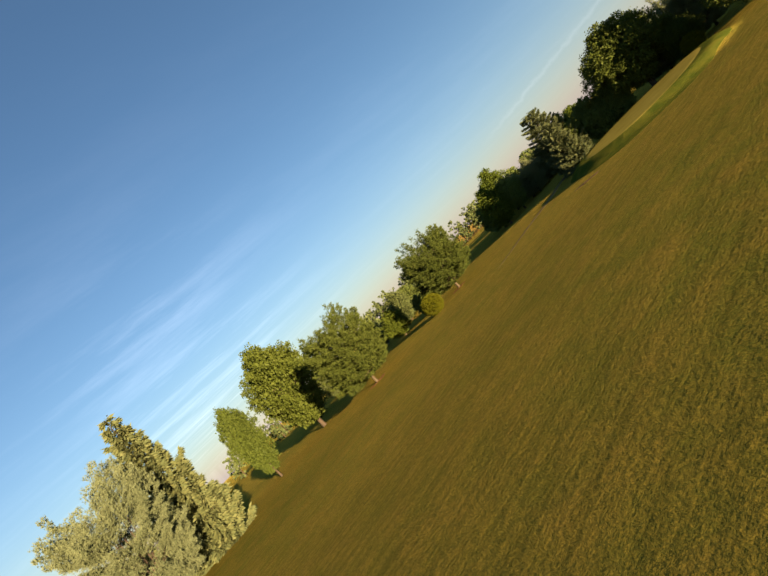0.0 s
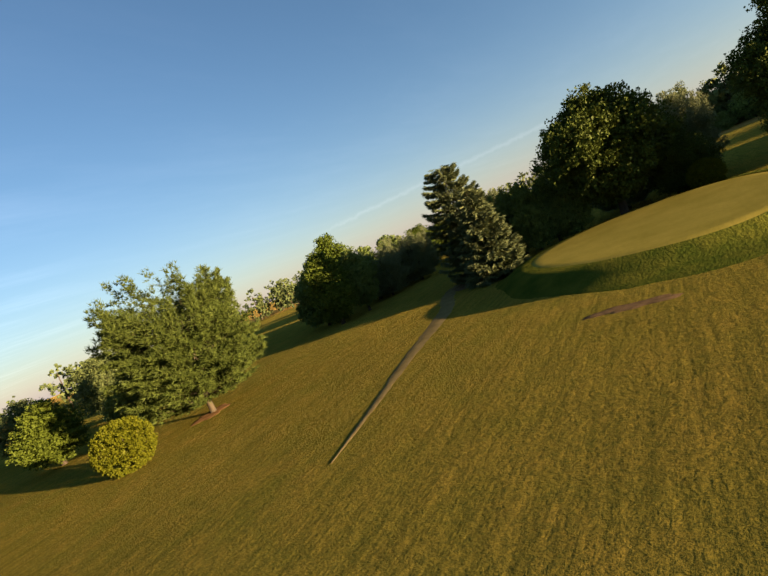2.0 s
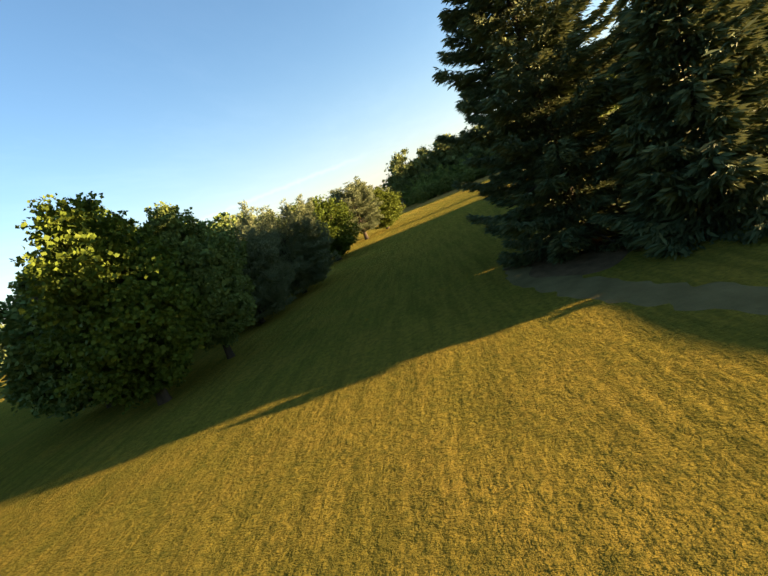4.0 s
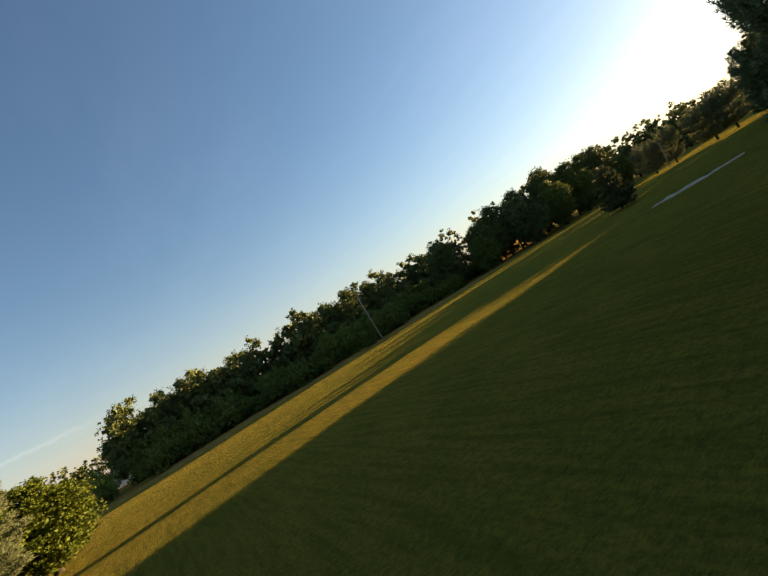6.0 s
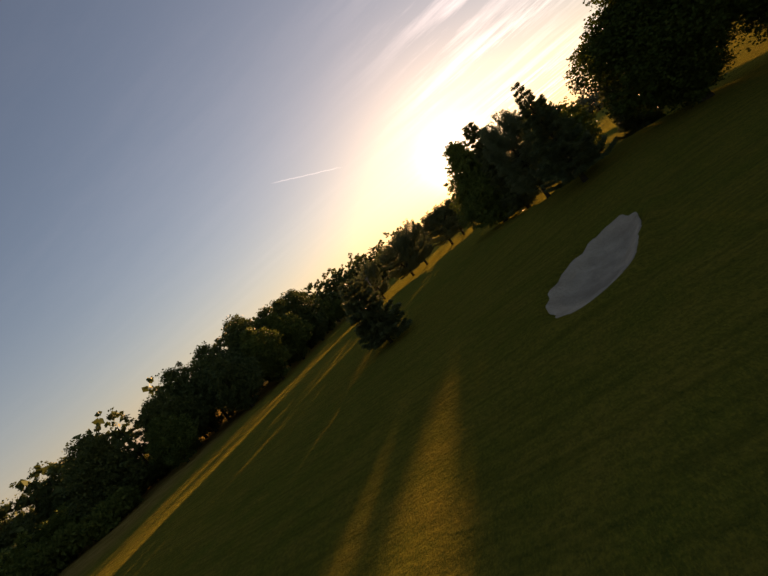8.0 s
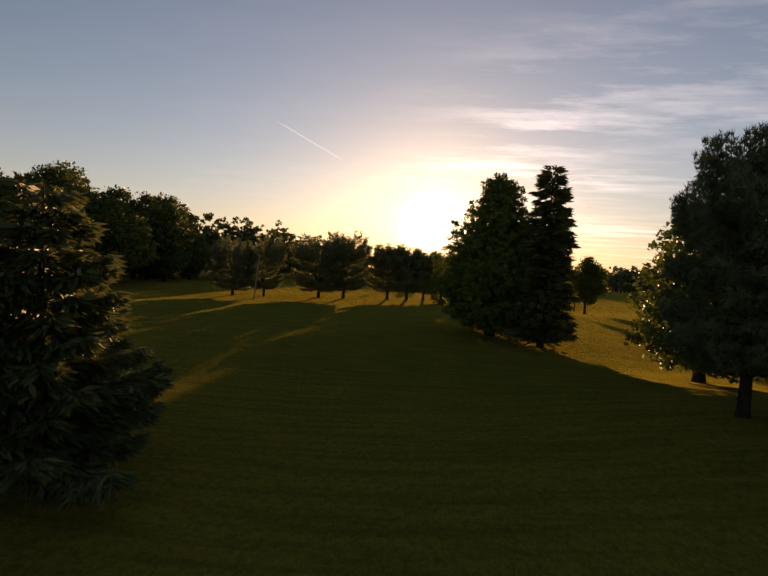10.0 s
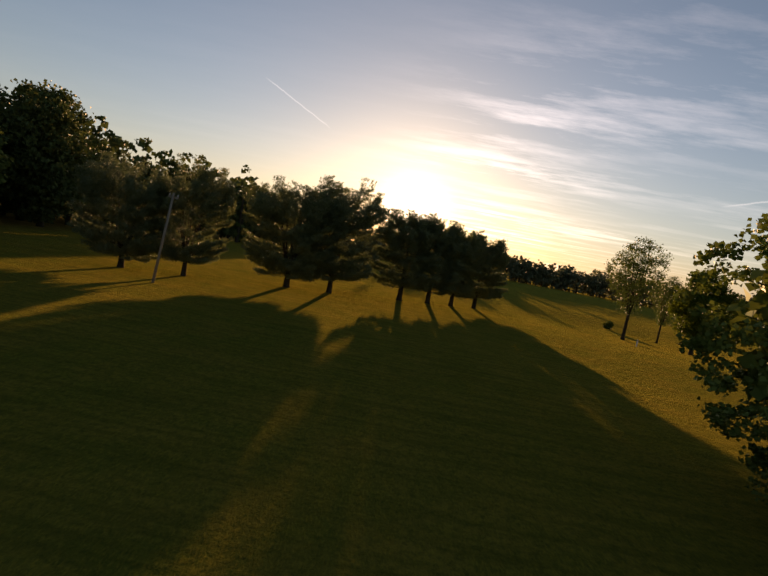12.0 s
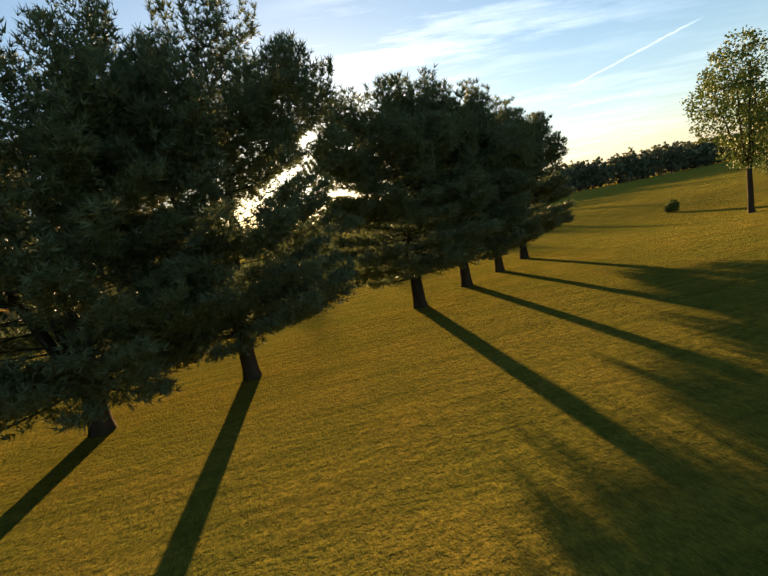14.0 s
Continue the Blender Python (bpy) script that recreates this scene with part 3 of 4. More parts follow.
    part("crown", leaves("crown", mat, spots, ways, size * (0.7 + 0.6 * rng.random(len(spots))), rng, "tuft"), tree)
    return tree


def spruce_tree(label, seed, height, radius, low, mat, bark, count, size, trunk_r=0.17, name="spruce_tree", power=0.8, droop=0.25, tuck=0.0):
    tree = tagged(new(name), label, "spruce tree")
    rng = np.random.default_rng(seed)
    pts = [Vector((0, 0, z)) for z in (-0.25, 0.0, 0.3, height * 0.4, height * 0.75, height * 0.97)]
    v, f = tube(pts, [trunk_r * k for k in (1.35, 1.3, 1.05, 0.7, 0.35, 0.08)], 8)
    part("trunk", mesh_of("trunk", v, f, bark, True), tree)
    spots, ways, inner, inner_ways, inner_sizes = [], [], [], [], []
    whorls = int((height - low) / 0.34)
    boughs = []
    for w in range(whorls):
        z = low + (height - low) * (w / whorls)
        reach = radius * (1 - (z - low * 0.6) / (height - low * 0.6)) ** power * (1 - tuck * max(0.0, 1 - (z - low) / 3.0))
        for k in range(7 if reach > 0.8 else 5):
            a = 2 * math.pi * (k + rng.random() * 0.7) / (7 if reach > 0.8 else 5) + w * 0.9
            boughs.append((z + rng.uniform(-0.12, 0.12), a, max(0.15, reach * rng.uniform(0.62, 1.08))))
    total = sum(b[2] ** 1.25 for b in boughs)
    for z, a, reach in boughs:
        n = max(5, int(count * reach ** 1.25 / total))
        u = rng.random(n) ** 0.6
        hang = -droop * reach * np.sin(u * math.pi * 0.75) + 0.12 * reach * u ** 3
        wide = (rng.random(n) - 0.5) * 2 * reach * 0.32 * (1 - 0.75 * u)
        x = u * reach
        spots.append(np.stack([x * math.cos(a) - wide * math.sin(a), x * math.sin(a) + wide * math.cos(a), z + hang + rng.normal(size=n) * 0.05 - np.abs(wide) * 0.15], 1))
        ways.append(np.stack([math.cos(a) - np.sign(wide) * 0.7 * math.sin(a), math.sin(a) + np.sign(wide) * 0.7 * math.cos(a), -0.25 + 0 * u], 1) + rng.normal(size=(n, 3)) * 0.28)
        inner.append(np.stack([(0.1 + 0.08 * k) * reach * np.array([math.cos(a), math.sin(a), 0.0]) + (0, 0, z + 0.08 * rng.normal()) for k in range(5)]))
        inner_ways.append(np.array([(math.cos(a + q), math.sin(a + q), -0.2) for q in (-0.6, 0.6, -0.3, 0.3, 0.0)]))
        inner_sizes.append(np.full(5, min(0.45, 0.5 * reach)))
    sizes = [size * (0.7 + 0.6 * rng.random(sum(len(q) for q in spots)))] + inner_sizes
    spots, ways, sizes = np.concatenate(spots + inner), np.concatenate(ways + inner_ways), np.concatenate(sizes)
    part("crown", leaves("crown", mat, spots, ways, sizes, rng, "spray"), tree)
    for k in range(6):
        a, z = k * 1.05, low + 0.25 + 0.33 * k
        reach = radius * 0.7 * (1 - z / height)
        v, f = tube([Vector((0, 0, z)), Vector((math.cos(a), math.sin(a), 0)) * reach * 0.5 + Vector((0, 0, z - 0.12 * reach)), Vector((math.cos(a), math.sin(a), 0)) * reach + Vector((0, 0, z - 0.2 * reach))],
                    [trunk_r * 0.3, trunk_r * 0.2, trunk_r * 0.06], 5)
        part("limb", mesh_of("limb", v, f, bark, True), tree)
    return tree


def shrub(label, seed, height, radius, mat, count, size, name="shrub", ball=False):
    ob = tagged(new(name), label, "shrub")
    rng, pick = np.random.default_rng(seed), random.Random(seed)
    for k in range(5):
        a = k * 1.3
        v, f = tube([Vector((0.06 * math.cos(a), 0.06 * math.sin(a), -0.1)), Vector((0.35 * radius * math.cos(a), 0.35 * radius * math.sin(a), height * 0.35)),
                     Vector((0.6 * radius * math.cos(a), 0.6 * radius * math.sin(a), height * 0.7))], [0.04, 0.03, 0.01], 5)
        part("stem", mesh_of("stem", v, f, BARK, True), ob)
    lobes = [(0, 0, height * 0.5, radius, radius, height * 0.52)] if ball else [
        (radius * 0.45 * math.cos(i * 2.2), radius * 0.45 * math.sin(i * 2.2), height * pick.uniform(0.3, 0.62), radius * pick.uniform(0.45, 0.65), radius * pick.uniform(0.45, 0.65), height * pick.uniform(0.28, 0.4)) for i in range(7)]
    spots, out = clumped(rng, lobes, count, 14, 0.07 if ball else 0.14, 0.8 if ball else 0.5, 0.02)
    ways = out + rng.normal(size=out.shape) * 0.6
    sizes = size * (0.7 + 0.6 * rng.random(len(spots)))
    spots, ways, sizes = filled(rng, lobes, spots, ways, sizes, 0.08, 0.16 * radius)
    part("foliage", leaves("foliage", mat, spots, ways, sizes, rng, "leaf"), ob)
    return ob


def stand(thing, x, y, turn=0.0, wide=1.0, tall=None, sink=0.0, tip=0.0):
    """Set a thing down on the ground."""
    tall = wide if tall is None else tall
    thing.matrix_basis = Matrix.Translation((x, y, gh(x, y) - sink)) @ pose(0, 0, 0, tip, 0, turn) @ Matrix.Diagonal((wide, wide, tall, 1))
    return thing


def again(thing, x, y, turn=0.0, wide=1.0, tall=None, label="", group="", sink=0.0):
    tall = wide if tall is None else tall
    ob = copy_thing(thing, Matrix.Identity(4))
    ob.matrix_basis = Matrix.Translation((x, y, gh(x, y) - sink)) @ pose(0, 0, 0, 0, 0, turn) @ Matrix.Diagonal((wide, wide, tall, 1))
    if label or group:
        tagged(ob, label, group=group)
    return ob


# the pines of the open fairway, seen against the sun
ROW = "pines in a row across the fairway"
pine_a = tagged(stand(pine_tree("dark white pine with several stems, on mown grass", 11, 7.8, 3.3, 0.85, PINE, BARK, 46000, 0.155, 8, 1.0, 0.22, 0.12, 0.42, 240, 0.08, 12), -8.2, 40.0, 20, 1.02, 0.98), group=ROW)
pine_b = tagged(stand(pine_tree("dark white pine with a forked trunk, on mown grass", 23, 7.9, 3.2, 0.95, PINE, BARK, 46000, 0.155, 8, 1.15, 0.2, 0.12, 0.7, 250, 0.12, 9), -5.3, 41.4, 20, 1.0, 0.98), group=ROW)
pine_c = tagged(stand(pine_tree("dark rounded pine with a single short trunk", 37, 7.0, 2.5, 1.0, PINE, BARK, 28000, 0.18, 1, 1.1, 0.2, 0.1, 0.2, 140), 0.0, 45.2, 60, 1.1, 0.97), group=ROW)
again(pine_a, -17.0, 34.6, 130, 0.8, 0.8, "dark white pine with a broad low crown, on mown grass", ROW)
again(pine_b, -13.8, 36.0, 300, 0.74, 0.83, "white pine with some paler lit branches beside a thin pole", ROW)
again(pine_c, 2.5, 47.4, 190, 1.05, 0.97, group=ROW)
again(pine_c, 4.8, 49.4, 310, 0.97, 0.92, group=ROW)
again(pine_c, 7.4, 52.2, 100, 1.06, 0.94, group=ROW)

# lone trees on the grass to the north-east
sparse = stand(round_tree("tall thin-leaved maple with sky showing through its crown", "maple tree", 41, 10.2, 3.0, 2.6, MAPLE, BARK, 11000, 0.125, "leaf", 6, 0.26, 0.17, 16, 0.58, 0.45, 14, 0.22, 0.2, fill=0.0), 22.9, 53.7, 0)
again(sparse, 28.2, 57.0, 140, 0.62, 0.72, "small thin-leaved tree on the grass")
stand(round_tree("bright green tree with a rounded crown on mown grass", "maple tree", 43, 8.0, 2.5, 1.3, BRIGHT, BARK, 20000, 0.16, "leaf", 1, 0.2, 0.18, 16, 0.42, 0.45, 20, 0.24, 0.2), 27.6, 50.4, 30)

# maples and oaks
maple = stand(round_tree("large dense maple with a broad crown, dark against the sun", "maple tree", 51, 11.0, 4.0, 0.25, MAPLE, BARK, 98000, 0.108, "leaf", 1, 0.2, 0.32, 38, 0.3, 0.72, 40, 0.13, 0.0), 9.8, 16.0, 0, 1.0, 0.97)
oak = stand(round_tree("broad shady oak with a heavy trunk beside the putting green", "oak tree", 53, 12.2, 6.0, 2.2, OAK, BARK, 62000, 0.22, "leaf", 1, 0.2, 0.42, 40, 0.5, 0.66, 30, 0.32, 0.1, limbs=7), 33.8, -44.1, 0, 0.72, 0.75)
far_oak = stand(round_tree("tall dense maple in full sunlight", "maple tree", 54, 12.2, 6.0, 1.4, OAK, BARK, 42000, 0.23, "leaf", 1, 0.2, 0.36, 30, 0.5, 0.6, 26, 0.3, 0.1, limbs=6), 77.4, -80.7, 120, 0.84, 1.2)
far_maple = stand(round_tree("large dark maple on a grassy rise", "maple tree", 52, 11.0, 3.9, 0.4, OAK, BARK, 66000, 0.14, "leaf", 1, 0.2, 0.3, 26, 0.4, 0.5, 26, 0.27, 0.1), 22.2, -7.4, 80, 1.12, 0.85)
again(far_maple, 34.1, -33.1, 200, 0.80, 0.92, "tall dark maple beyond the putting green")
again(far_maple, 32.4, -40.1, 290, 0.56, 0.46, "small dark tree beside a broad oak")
lit_maple = stand(round_tree("dense bright green maple in evening sun", "maple tree", 57, 9.6, 3.4, 0.5, BRIGHT, BARK, 24000, 0.19, "leaf", 1, 0.2, 0.25, 24, 0.42, 0.55, 24, 0.26, 0.0), 39.0, -68.5, 0, 0.78, 0.74)
dark_maple = stand(round_tree("dense dark green maple in the shade", "maple tree", 59, 7.6, 3.2, 0.4, MAPLE, BARK, 16000, 0.21, "leaf", 1, 0.2, 0.22, 22, 0.42, 0.55, 24, 0.24, 0.0), 27.0, -80.0, 40)
near_maple = stand(round_tree("dense dark green maple with its crown near the ground", "maple tree", 60, 7.0, 2.75, 0.7, MAPLE, BARK, 44000, 0.11, "leaf", 1, 0.2, 0.16, 24, 0.42, 0.7, 40, 0.12, 0.0), 35.9, -67.4, 40, 0.85, 0.9)
again(lit_maple, 10.8, -67.2, 100, 0.95, 0.63)
soft_pine = stand(pine_tree("soft grey-green pine with branches down to the grass", 62, 6.3, 3.4, 0.0, PINE, BARK, 29000, 0.21, 7, 0.7, 0.18, 0.15, 0.0, 220, 0.1, 22), 24.5, -67.2, 50, 0.82, 0.8)
again(dark_maple, 29.4, -70.4, 250, 0.95, 0.82)
again(dark_maple, 23.0, -70.6, 30, 1.1, 0.86)
again(dark_maple, 36.4, -72.6, 150, 0.9, 0.8)
again(lit_maple, 27.0, -77.0, 220, 1.0, 1.0)
again(lit_maple, -7.0, -63.4, 200, 0.9, 0.56, "yellow-green tree at the end of a clump")
again(pine_c, -2.0, -65.8, 20, 1.2, 0.92, "dark pine at the end of a clump")
again(lit_maple, 6.0, -70.5, 60, 1.0, 0.68)
again(lit_maple, 13.4, -71.6, 160, 1.1, 0.66)
again(soft_pine, 30.0, -68.2, 160, 0.72, 0.8, "grey-green pine among dark maples")
again(soft_pine, 25.2, -39.8, 215, 0.85, 1.04, "dark pine with feathery boughs down to the shaded grass")
again(soft_pine, 28.6, -44.2, 70, 0.92, 1.0, "dark feathery pine beside another over shaded grass")
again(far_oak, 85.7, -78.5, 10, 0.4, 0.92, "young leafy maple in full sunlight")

# pale pines with mulch rings
pale_pine = stand(pine_tree("pale green white pine with a rounded crown in full sunlight", 61, 11.8, 5.3, 1.1, PINE_PALE, BARK_TAN, 30000, 0.36, 11, 1.5, 0.24, 0.1, 0.0, 520, 0.02, 18), 55.7, -66.1, 0, 0.78, 0.72)
again(pale_pine, 72.8, -65.5, 130, 0.76, 0.78)
again(pine_a, 97.7, -61.3, 220, 1.20, 1.60, "tall dark pine in full sunlight")
again(lit_maple, 59.7, -79.3, 300, 0.68, 0.50, "small olive-green tree on open grass")
for k, (x, y, r) in enumerate(((55.9, -66.0, 1.2), (72.8, -65.4, 1.1))):
    tagged(disc("mulch_ring", MULCH, blot(x, y, r, k + 1.0), 5, 0.03, 0.02), "ring of red-brown wood mulch round a pine trunk", "mulch ring", "mulch rings")
tagged(disc("dirt_patch", DIRT, blot(54.9, -42.7, 0.42, 2.2, 3.2, radians(96)), 5, 0.025, 0.02), "worn patch of bare earth in the grass", "dirt patch")
tagged(disc("mulch_ring", DIRT, blot(38.4, -54.2, 2.3, 4.0, 1.25, radians(40)), 6, 0.03, 0.02), "bare brown needle litter under a spruce", "needle litter")

# spruces and other conifers
stand(spruce_tree("dense dark blue-green spruce beside the cart path", 71, 9.0, 3.1, 0.5, SPRUCE, BARK, 110000, 0.2, power=0.36, tuck=0.36), 38.2, -54.1, 0, 1.18, 1.02)
spruce = stand(spruce_tree("dark spruce beside a taller one", 72, 9.0, 3.1, 0.6, SPRUCE, BARK, 34000, 0.42, power=0.66), 41.0, -51.8, 70, 0.84, 0.76)
stand(spruce_tree("slim pointed spruce on a grassy rise, bare at the foot", 74, 7.5, 2.35, 0.95, SPRUCE, BARK, 56000, 0.2, 0.15, power=0.85, droop=0.12), 14.6, -8.4, 160, 1.0, 0.96)
again(spruce, 93.8, -68.5, 250, 1.36, 1.96, "very tall ragged spruce in evening light")
again(spruce, 26.0, 14.0, 90, 0.7, 0.8, "dark spruce behind other conifers")
again(pine_c, 12.9, -4.0, 20, 0.68, 0.88, "dark pine with an open crown on a grassy rise")
stand(spruce_tree("small dark conifer with spreading lower branches on the fairway", 73, 5.6, 2.3, 0.75, SPRUCE, BARK, 30000, 0.3, 0.12, "conifer", 0.62, 0.12), -1.5, -7.8, 0)
stand(spruce_tree("narrow columnar evergreen, dark against the sun", 75, 9.8, 1.35, 0.3, SPRUCE, BARK, 26000, 0.36, 0.15, "arborvitae", 0.42, -0.3), 12.4, 12.8, 0, 1.35, 1.12)
again(far_maple, 28.4, -8.2, 200, 0.92, 0.84, "dark maple beside a larger one")
again(spruce, 21.6, 1.0, 200, 0.6, 0.74, "dark spruce behind a slim pointed one")
# added tree, mostly hidden by the pine; its shadow darkens the grass southwards
again(dark_maple, 16.8, 4.5, 120, 1.0, 0.98, "dark maple added behind a pine and a slim spruce to cast shade")
again(near_maple, 36.4, -53.0, 10, 0.66, 0.92, "dense dark tree behind a spruce, beside the cart path")
HEDGE = "dark trees in a row beside the spruces"
for k, (x, y, w, h) in enumerate(((34.2, -51.6, 0.56, 0.7), (34.9, -50.2, 0.55, 0.72), (33.8, -48.9, 0.55, 0.66), (34.2, -47.6, 0.5, 0.62))):
    again(dark_maple, x, y, 70 * k, w, h, "small dark tree in a close row", HEDGE)

# the grove in the north-west
GROVE = "trees of the grove"
grove_a = tagged(stand(round_tree("tall dark woodland tree at the edge of a grove", "woodland tree", 66, 13.0, 4.6, 0.5, WOODS, BARK, 15000, 0.28, "leaf", 1, 0.2, 0.28, 24, 0.5, 0.5, 20, 0.36, 0.1), -36, 20, 0, 0.95, 0.68), group=GROVE)
grove_b = tagged(stand(round_tree("tree with pale lit leaves at the edge of a grove", "woodland tree", 67, 10.5, 4.0, 0.4, THICKET, BARK, 13000, 0.28, "leaf", 1, 0.2, 0.24, 22, 0.45, 0.5, 20, 0.34, 0.1), -34.0, 28, 0), group=GROVE)
for k, (x, y, w, h, kind) in enumerate(((-40.5, 25, 1.1, 0.84, 0), (-39, 34, 1.1, 1.05, 0), (-34.5, 38, 1.1, 1.02, 1), (-39, 44, 1.1, 1.0, 0), (-35, 50, 1.0, 1.0, 0), (-41, 55, 1.1, 1.05, 0),
                                       (-36.5, 60, 0.9, 0.85, 1), (-44, 14, 1.0, 0.78, 0), (-40.5, 9, 0.8, 0.7, 1), (-47, 32, 1.1, 1.05, 0), (-33, 64, 0.6, 0.5, 1), (-48, 5, 1.0, 0.85, 0), (-46, 22, 1.1, 0.98, 0), (-46, 44, 1.2, 1.2, 0))):
    again((grove_a, grove_b)[kind], x, y, 57 * k, w, h, group=GROVE)

# shrubs
lime = stand(shrub("clipped round shrub with lime-yellow leaves", 81, 3.1, 1.75, LIME, 17000, 0.085, "round_shrub", True), 61.6, -64.1, 0, 0.8, 0.8)
again(lime, 34.1, -39.0, 40, 0.61, 0.66, "clipped round dark green shrub beside the green")
bush = stand(shrub("loose dark green shrub on open grass", 83, 4.6, 1.9, MAPLE, 6000, 0.22), 56.0, -75.3, 0, 0.8, 0.8)
again(bush, 25.4, 62.5, 0, 0.3, 0.24, "tiny dark round shrub on the fairway")
again(bush, -39.8, -23.4, 60, 0.8, 0.62, "dark shrub at the foot of a leaning pole")
thicket = stand(shrub("bright green thicket shrub in front of the woods", 85, 3.2, 2.4, THICKET, 3200, 0.29), -48.0, -58.0)
tagged(thicket, group="thicket shrubs along the woods")
rnd = random.Random(5)
for k in range(46):
    y = -56.5 + 1.55 * k + rnd.uniform(-0.6, 0.6)
    again(thicket, -48.5 + 3.2 * math.sin(k * 0.55) + rnd.uniform(-1.6, 1.6) - (3.0 if k < 8 else 0), y, rnd.uniform(0, 360), rnd.uniform(0.7, 1.25), rnd.uniform(0.65, 1.3), group="thicket shrubs along the woods")
BACK = "trees on the grass behind the pale pines"
for k, (x, y, w, h, kind) in enumerate(((56.5, -95.3, 0.80, 0.60, 0), (62.1, -100.9, 0.88, 0.64, 1), (66.9, -104.1, 0.80, 0.56, 0), (50.1, -92.9, 0.88, 0.72, 0), (44.5, -97.7, 0.96, 0.80, 1), (38.1, -91.3, 0.80, 0.68, 0), (73.3, -99.3, 0.88, 0.64, 1), (30.9, -97.7, 0.88, 0.80, 0))):
    again((grove_a, grove_b)[kind], x, y, 83 * k, 0.75 * w, 0.72 * h, ("dark green broadleaved tree on open grass", "bright green broadleaved tree on open grass")[kind], BACK)


# ---- far woods ----
def woods(name, seed, spots, label, leaf=0.56, per_tree=470, mat=None, girth=1.0):
    """Far woods: trunks and crowns of many trees as one piece of stuff."""
    rng, pick = np.random.default_rng(seed), random.Random(seed)
    all_spots, all_ways, all_sizes, tv, tf = [], [], [], [], []
    for x, y, h in spots:
        r = h * girth * pick.uniform(0.32, 0.44)
        lobes = [(a + x, b + y, c + gh(x, y), d, e, f) for a, b, c, d, e, f in crown_lobes(pick, h, h * 0.03, r, pick.uniform(0.4, 0.55), 10)]
        s, o = clumped(rng, lobes, per_tree, 12, 0.3, 0.6, -5)
        s, o, q = filled(rng, lobes, s, o + rng.normal(size=o.shape) * 0.6, leaf * (0.6 + 0.8 * rng.random(len(s))), 0.16, 0.085 * h)
        all_spots.append(s)
        all_ways.append(o)
        all_sizes.append(q)
        v, f = tube([Vector((x, y, gh(x, y) - 0.2)), Vector((x + 0.1, y, gh(x, y) + h * 0.35)), Vector((x, y, gh(x, y) + h * 0.8))], [h * 0.024, h * 0.018, h * 0.006], 5)
        tf += [tuple(q + len(tv) for q in face) for face in f]
        tv += v
    s, w = np.concatenate(all_spots), np.concatenate(all_ways)
    ob = tagged(new(name, leaves(name, mat or WOODS, s, w, np.concatenate(all_sizes), rng, "leaf")), label, "woods", kind="stuff")
    part("trunks", mesh_of("trunks", tv, tf, BARK), ob)
    return ob


def scatter(seed, count, where, low, high):
    r = random.Random(seed)
    return [(*where(r.random(), r.random()), r.uniform(low, high)) for _ in range(count)]


woods("woods", 91, scatter(1, 112, lambda u, v: (-58 - 22 * v ** 1.3 - 6 * math.sin(u * 9), -63 + 83 * u), 9.5, 13.5), "dark broadleaved woods along the west of the course", 0.27, 2000)
woods("shrubbery", 98, scatter(9, 120, lambda u, v: (-55.5 + 3.5 * v - 6 * math.sin(u * 9), -66 + 88 * u), 3.2, 6.2), "lower green shrubs along the foot of the woods", 0.24, 1000, SHRUB)
woods("woods", 92, scatter(2, 40, lambda u, v: (-104 - 40 * v, -110 + 62 * u), 9, 12), "dark broadleaved woods behind a distant house")
# the next two stand farthest off; their leaf colour carries the haze
woods("woods", 93, scatter(3, 130, lambda u, v: (-75 + 108 * u, 130 + 40 * u * u + 20 * v), 7.5, 9.5), "far dark woods along the north of the course", 0.6, 360, HAZED_WOODS)
woods("woods", 97, scatter(8, 400, lambda u, v: (14 + 250 * u, 190 + 16 * v + 8 * math.sin(u * 11)), 8.5, 11.5), "dense rounded trees beyond the fairway", 0.72, 320, HAZED_WOODS, 1.45)
woods("woods", 94, scatter(4, 70, lambda u, v: (112 + 25 * v + 20 * u, 120 - 200 * u), 8, 11), "far woods along the east of the course")
woods("woods", 95, scatter(5, 120, lambda u, v: (-80 + 260 * u, -165 - 30 * v + 20 * math.sin(u * 7)), 8, 12), "far woods along the south of the course")
woods("woods", 96, scatter(6, 60, lambda u, v: (-62 + 30 * u + 12 * v, 10 + 120 * u), 10, 14), "dark woods behind the grove")


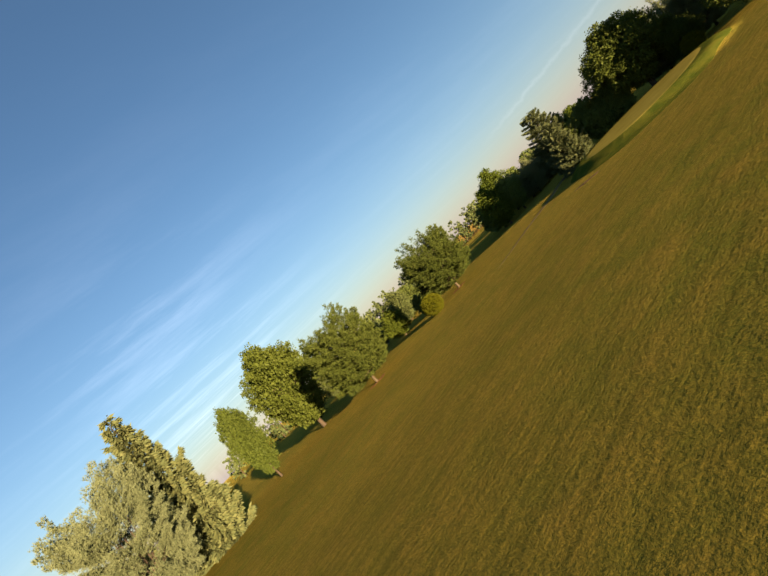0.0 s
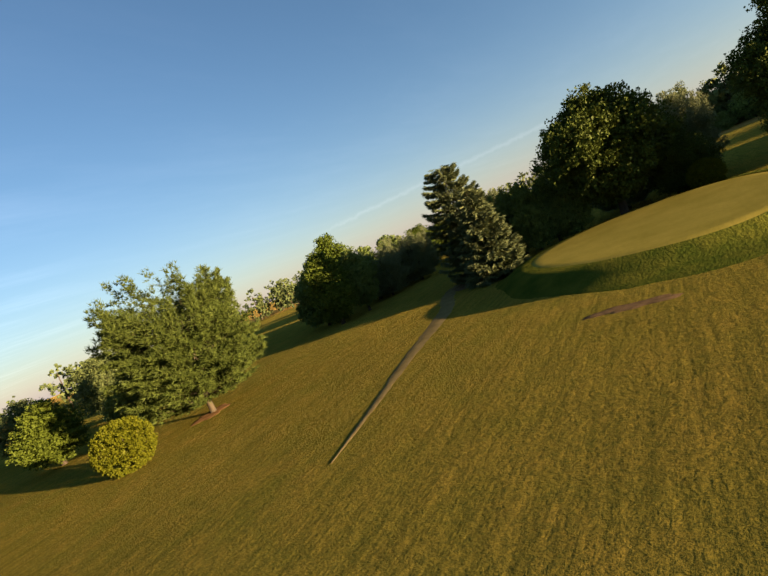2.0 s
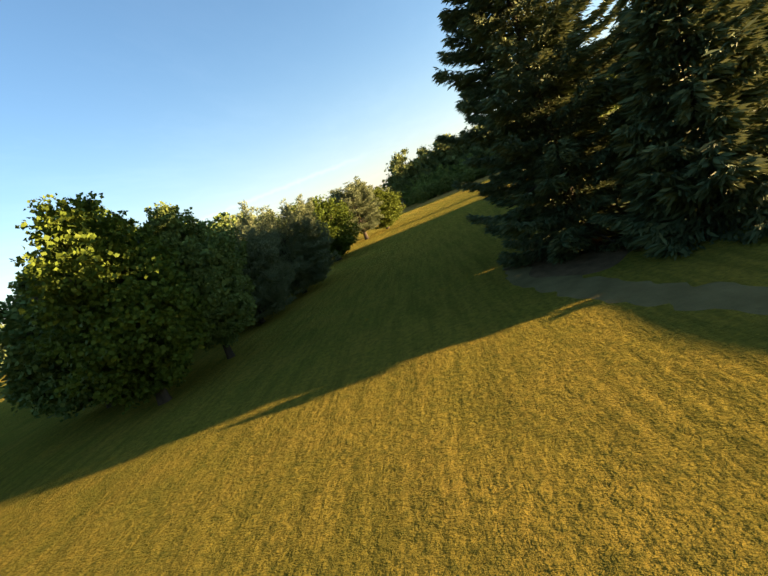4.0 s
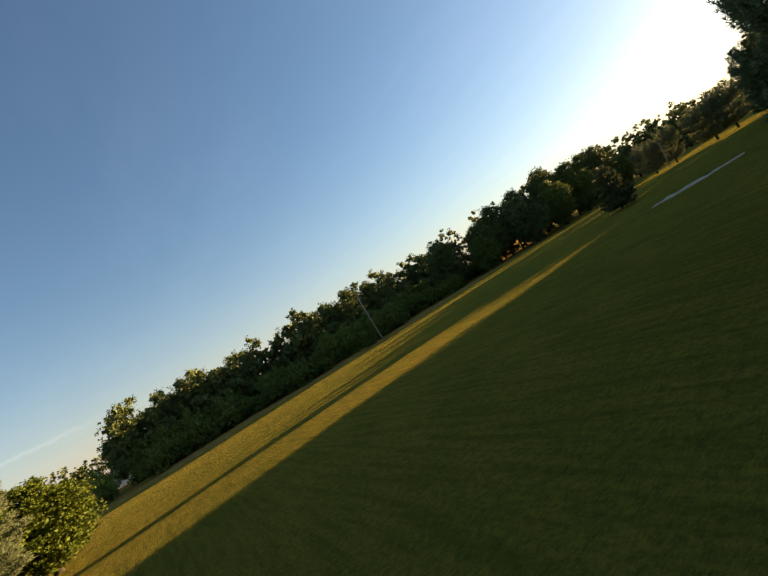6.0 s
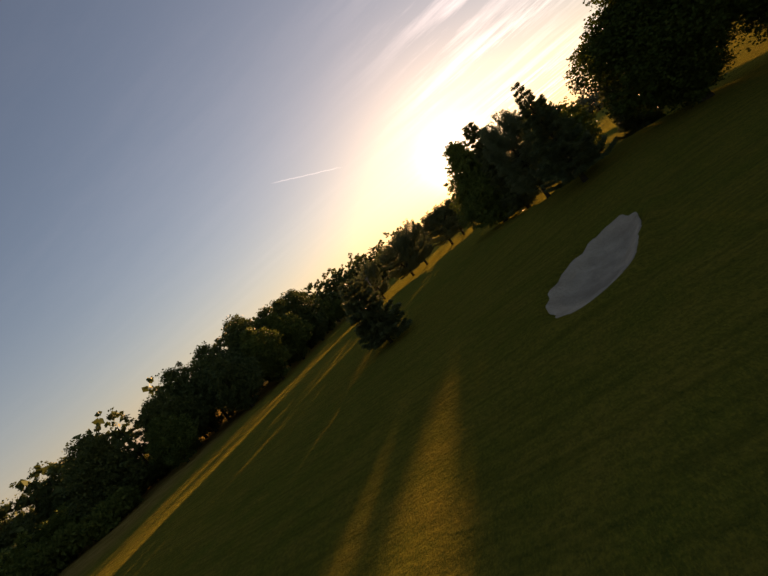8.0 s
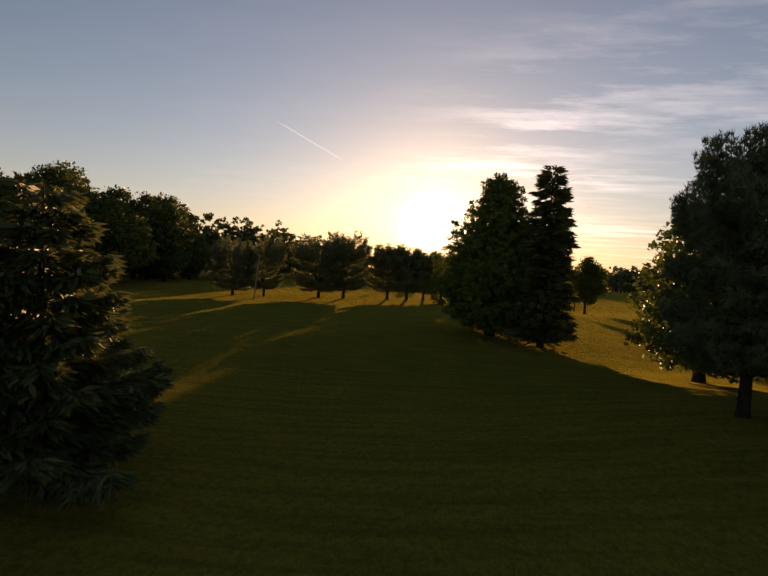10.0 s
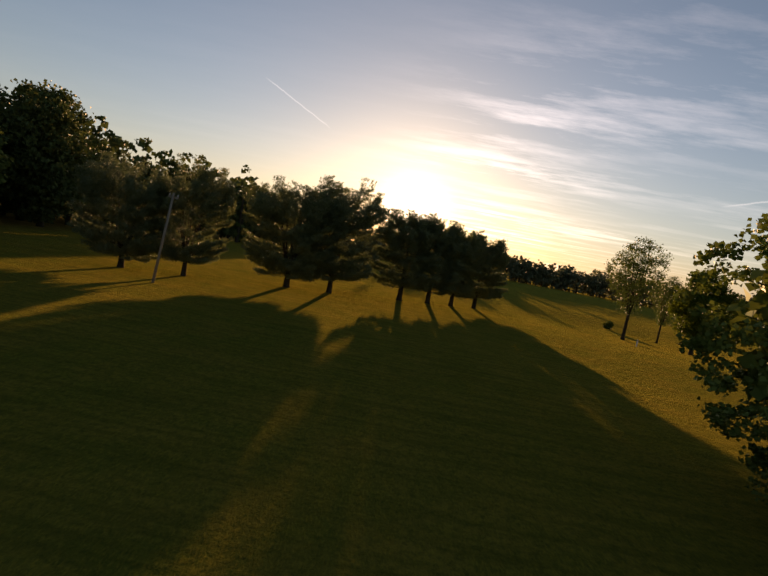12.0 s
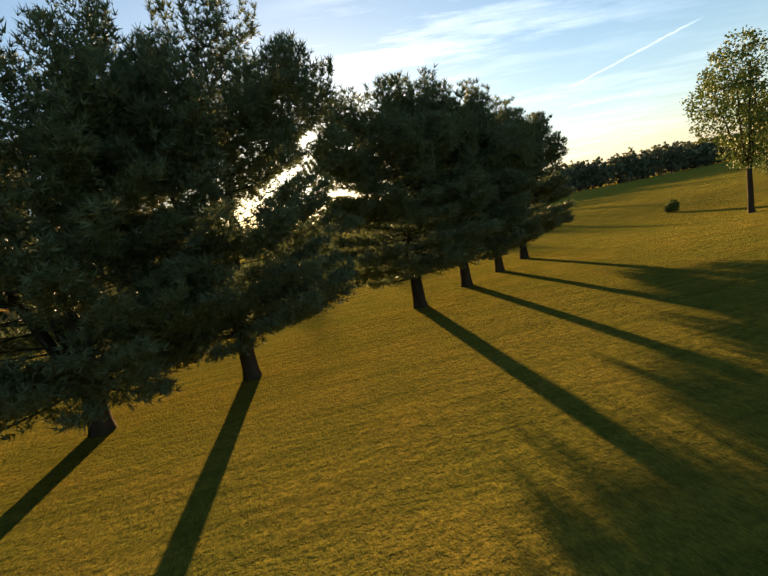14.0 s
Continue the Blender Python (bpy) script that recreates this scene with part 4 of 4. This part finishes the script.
# ---- poles, house ----
def pole_with_arm(label, height, radius, arm, x, y, tip, turn, lean=0.0):
    ob = tagged(new("utility_pole"), label, "utility pole")
    v, f = tube([Vector((0, 0, -0.4)), Vector((0, 0, height * 0.5)), Vector((0, 0, height))], [radius, radius * 0.88, radius * 0.74], 10)
    part("pole", mesh_of("pole", v, f, POLE_WOOD, True), ob)
    bm = bmesh.new()
    bmesh.ops.create_cube(bm, size=1, matrix=Matrix.Translation((0, radius, height - 0.22)) @ Matrix.Diagonal((arm, 0.09, 0.11, 1)))
    me = bpy.data.meshes.new("crossarm")
    bm.to_mesh(me)
    bm.free()
    me.materials.append(POLE_WOOD)
    part("crossarm", me, ob)
    for s in (-0.42, 0.42):
        v, f = tube([Vector((s * arm, radius, height - 0.17)), Vector((s * arm, radius, height - 0.05))], [0.035, 0.025], 8)
        part("insulator", mesh_of("insulator", v, f, METAL, True), ob)
    stand(ob, x, y, turn, 1.0, 1.0, 0.0, tip)
    ob.matrix_basis = ob.matrix_basis @ pose(0, 0, 0, 0, lean, 0)


pole_with_arm("thin leaning wooden pole with a short crossarm on the fairway", 4.9, 0.075, 0.5, -13.2, 31.5, 0, 8, 5)
pole_with_arm("leaning weathered utility pole in dry rough grass", 8.0, 0.13, 1.1, -38.1, -22.2, -4, 80)


def box(name, mat, size, middle, parent, bevel=0.0):
    bm = bmesh.new()
    bmesh.ops.create_cube(bm, size=1, matrix=Matrix.Translation(middle) @ Matrix.Diagonal((*size, 1)))
    if bevel:
        bmesh.ops.bevel(bm, geom=bm.edges[:], offset=bevel, segments=2, affect="EDGES")
    me = bpy.data.meshes.new(name)
    bm.to_mesh(me)
    bm.free()
    me.materials.append(mat)
    return part(name, me, parent)


def house(x, y, turn):
    ob = tagged(new("house"), "small white single-storey house with a grey roof, far off", "house")
    box("wall", SIDING, (8.0, 5.0, 2.7), (0, 0, 1.35), ob)
    v = [(-4.3, -2.9, 2.62), (4.3, -2.9, 2.62), (4.3, 2.9, 2.62), (-4.3, 2.9, 2.62), (-4.3, 0, 4.1), (4.3, 0, 4.1)]
    part("roof", mesh_of("roof", v, [(0, 1, 5, 4), (2, 3, 4, 5), (1, 2, 5), (3, 0, 4), (3, 2, 1, 0)], SHINGLE), ob)
    for k in (-2.6, 0.2, 2.7):
        w = box("window", SIDING, (1.1, 0.1, 1.2), (k, -2.53, 1.5), ob)
        pane = box("pane", METAL, (0.9, 0.06, 1.0), (k, -2.58, 1.5), w)
    box("door", SHINGLE, (0.95, 0.08, 2.05), (1.45, -2.54, 1.03), ob)
    stand(ob, x, y, turn)


house(-96.5, -63.0, 82)
post = tagged(new("marker_post"), "short white yardage post in the grass", "marker post")
box("post", SIDING, (0.09, 0.09, 0.6), (0, 0, 0.28), post, 0.015)
box("cap", METAL, (0.11, 0.11, 0.04), (0, 0, 0.6), post, 0.01)
stand(post, 21.3, 48.0)
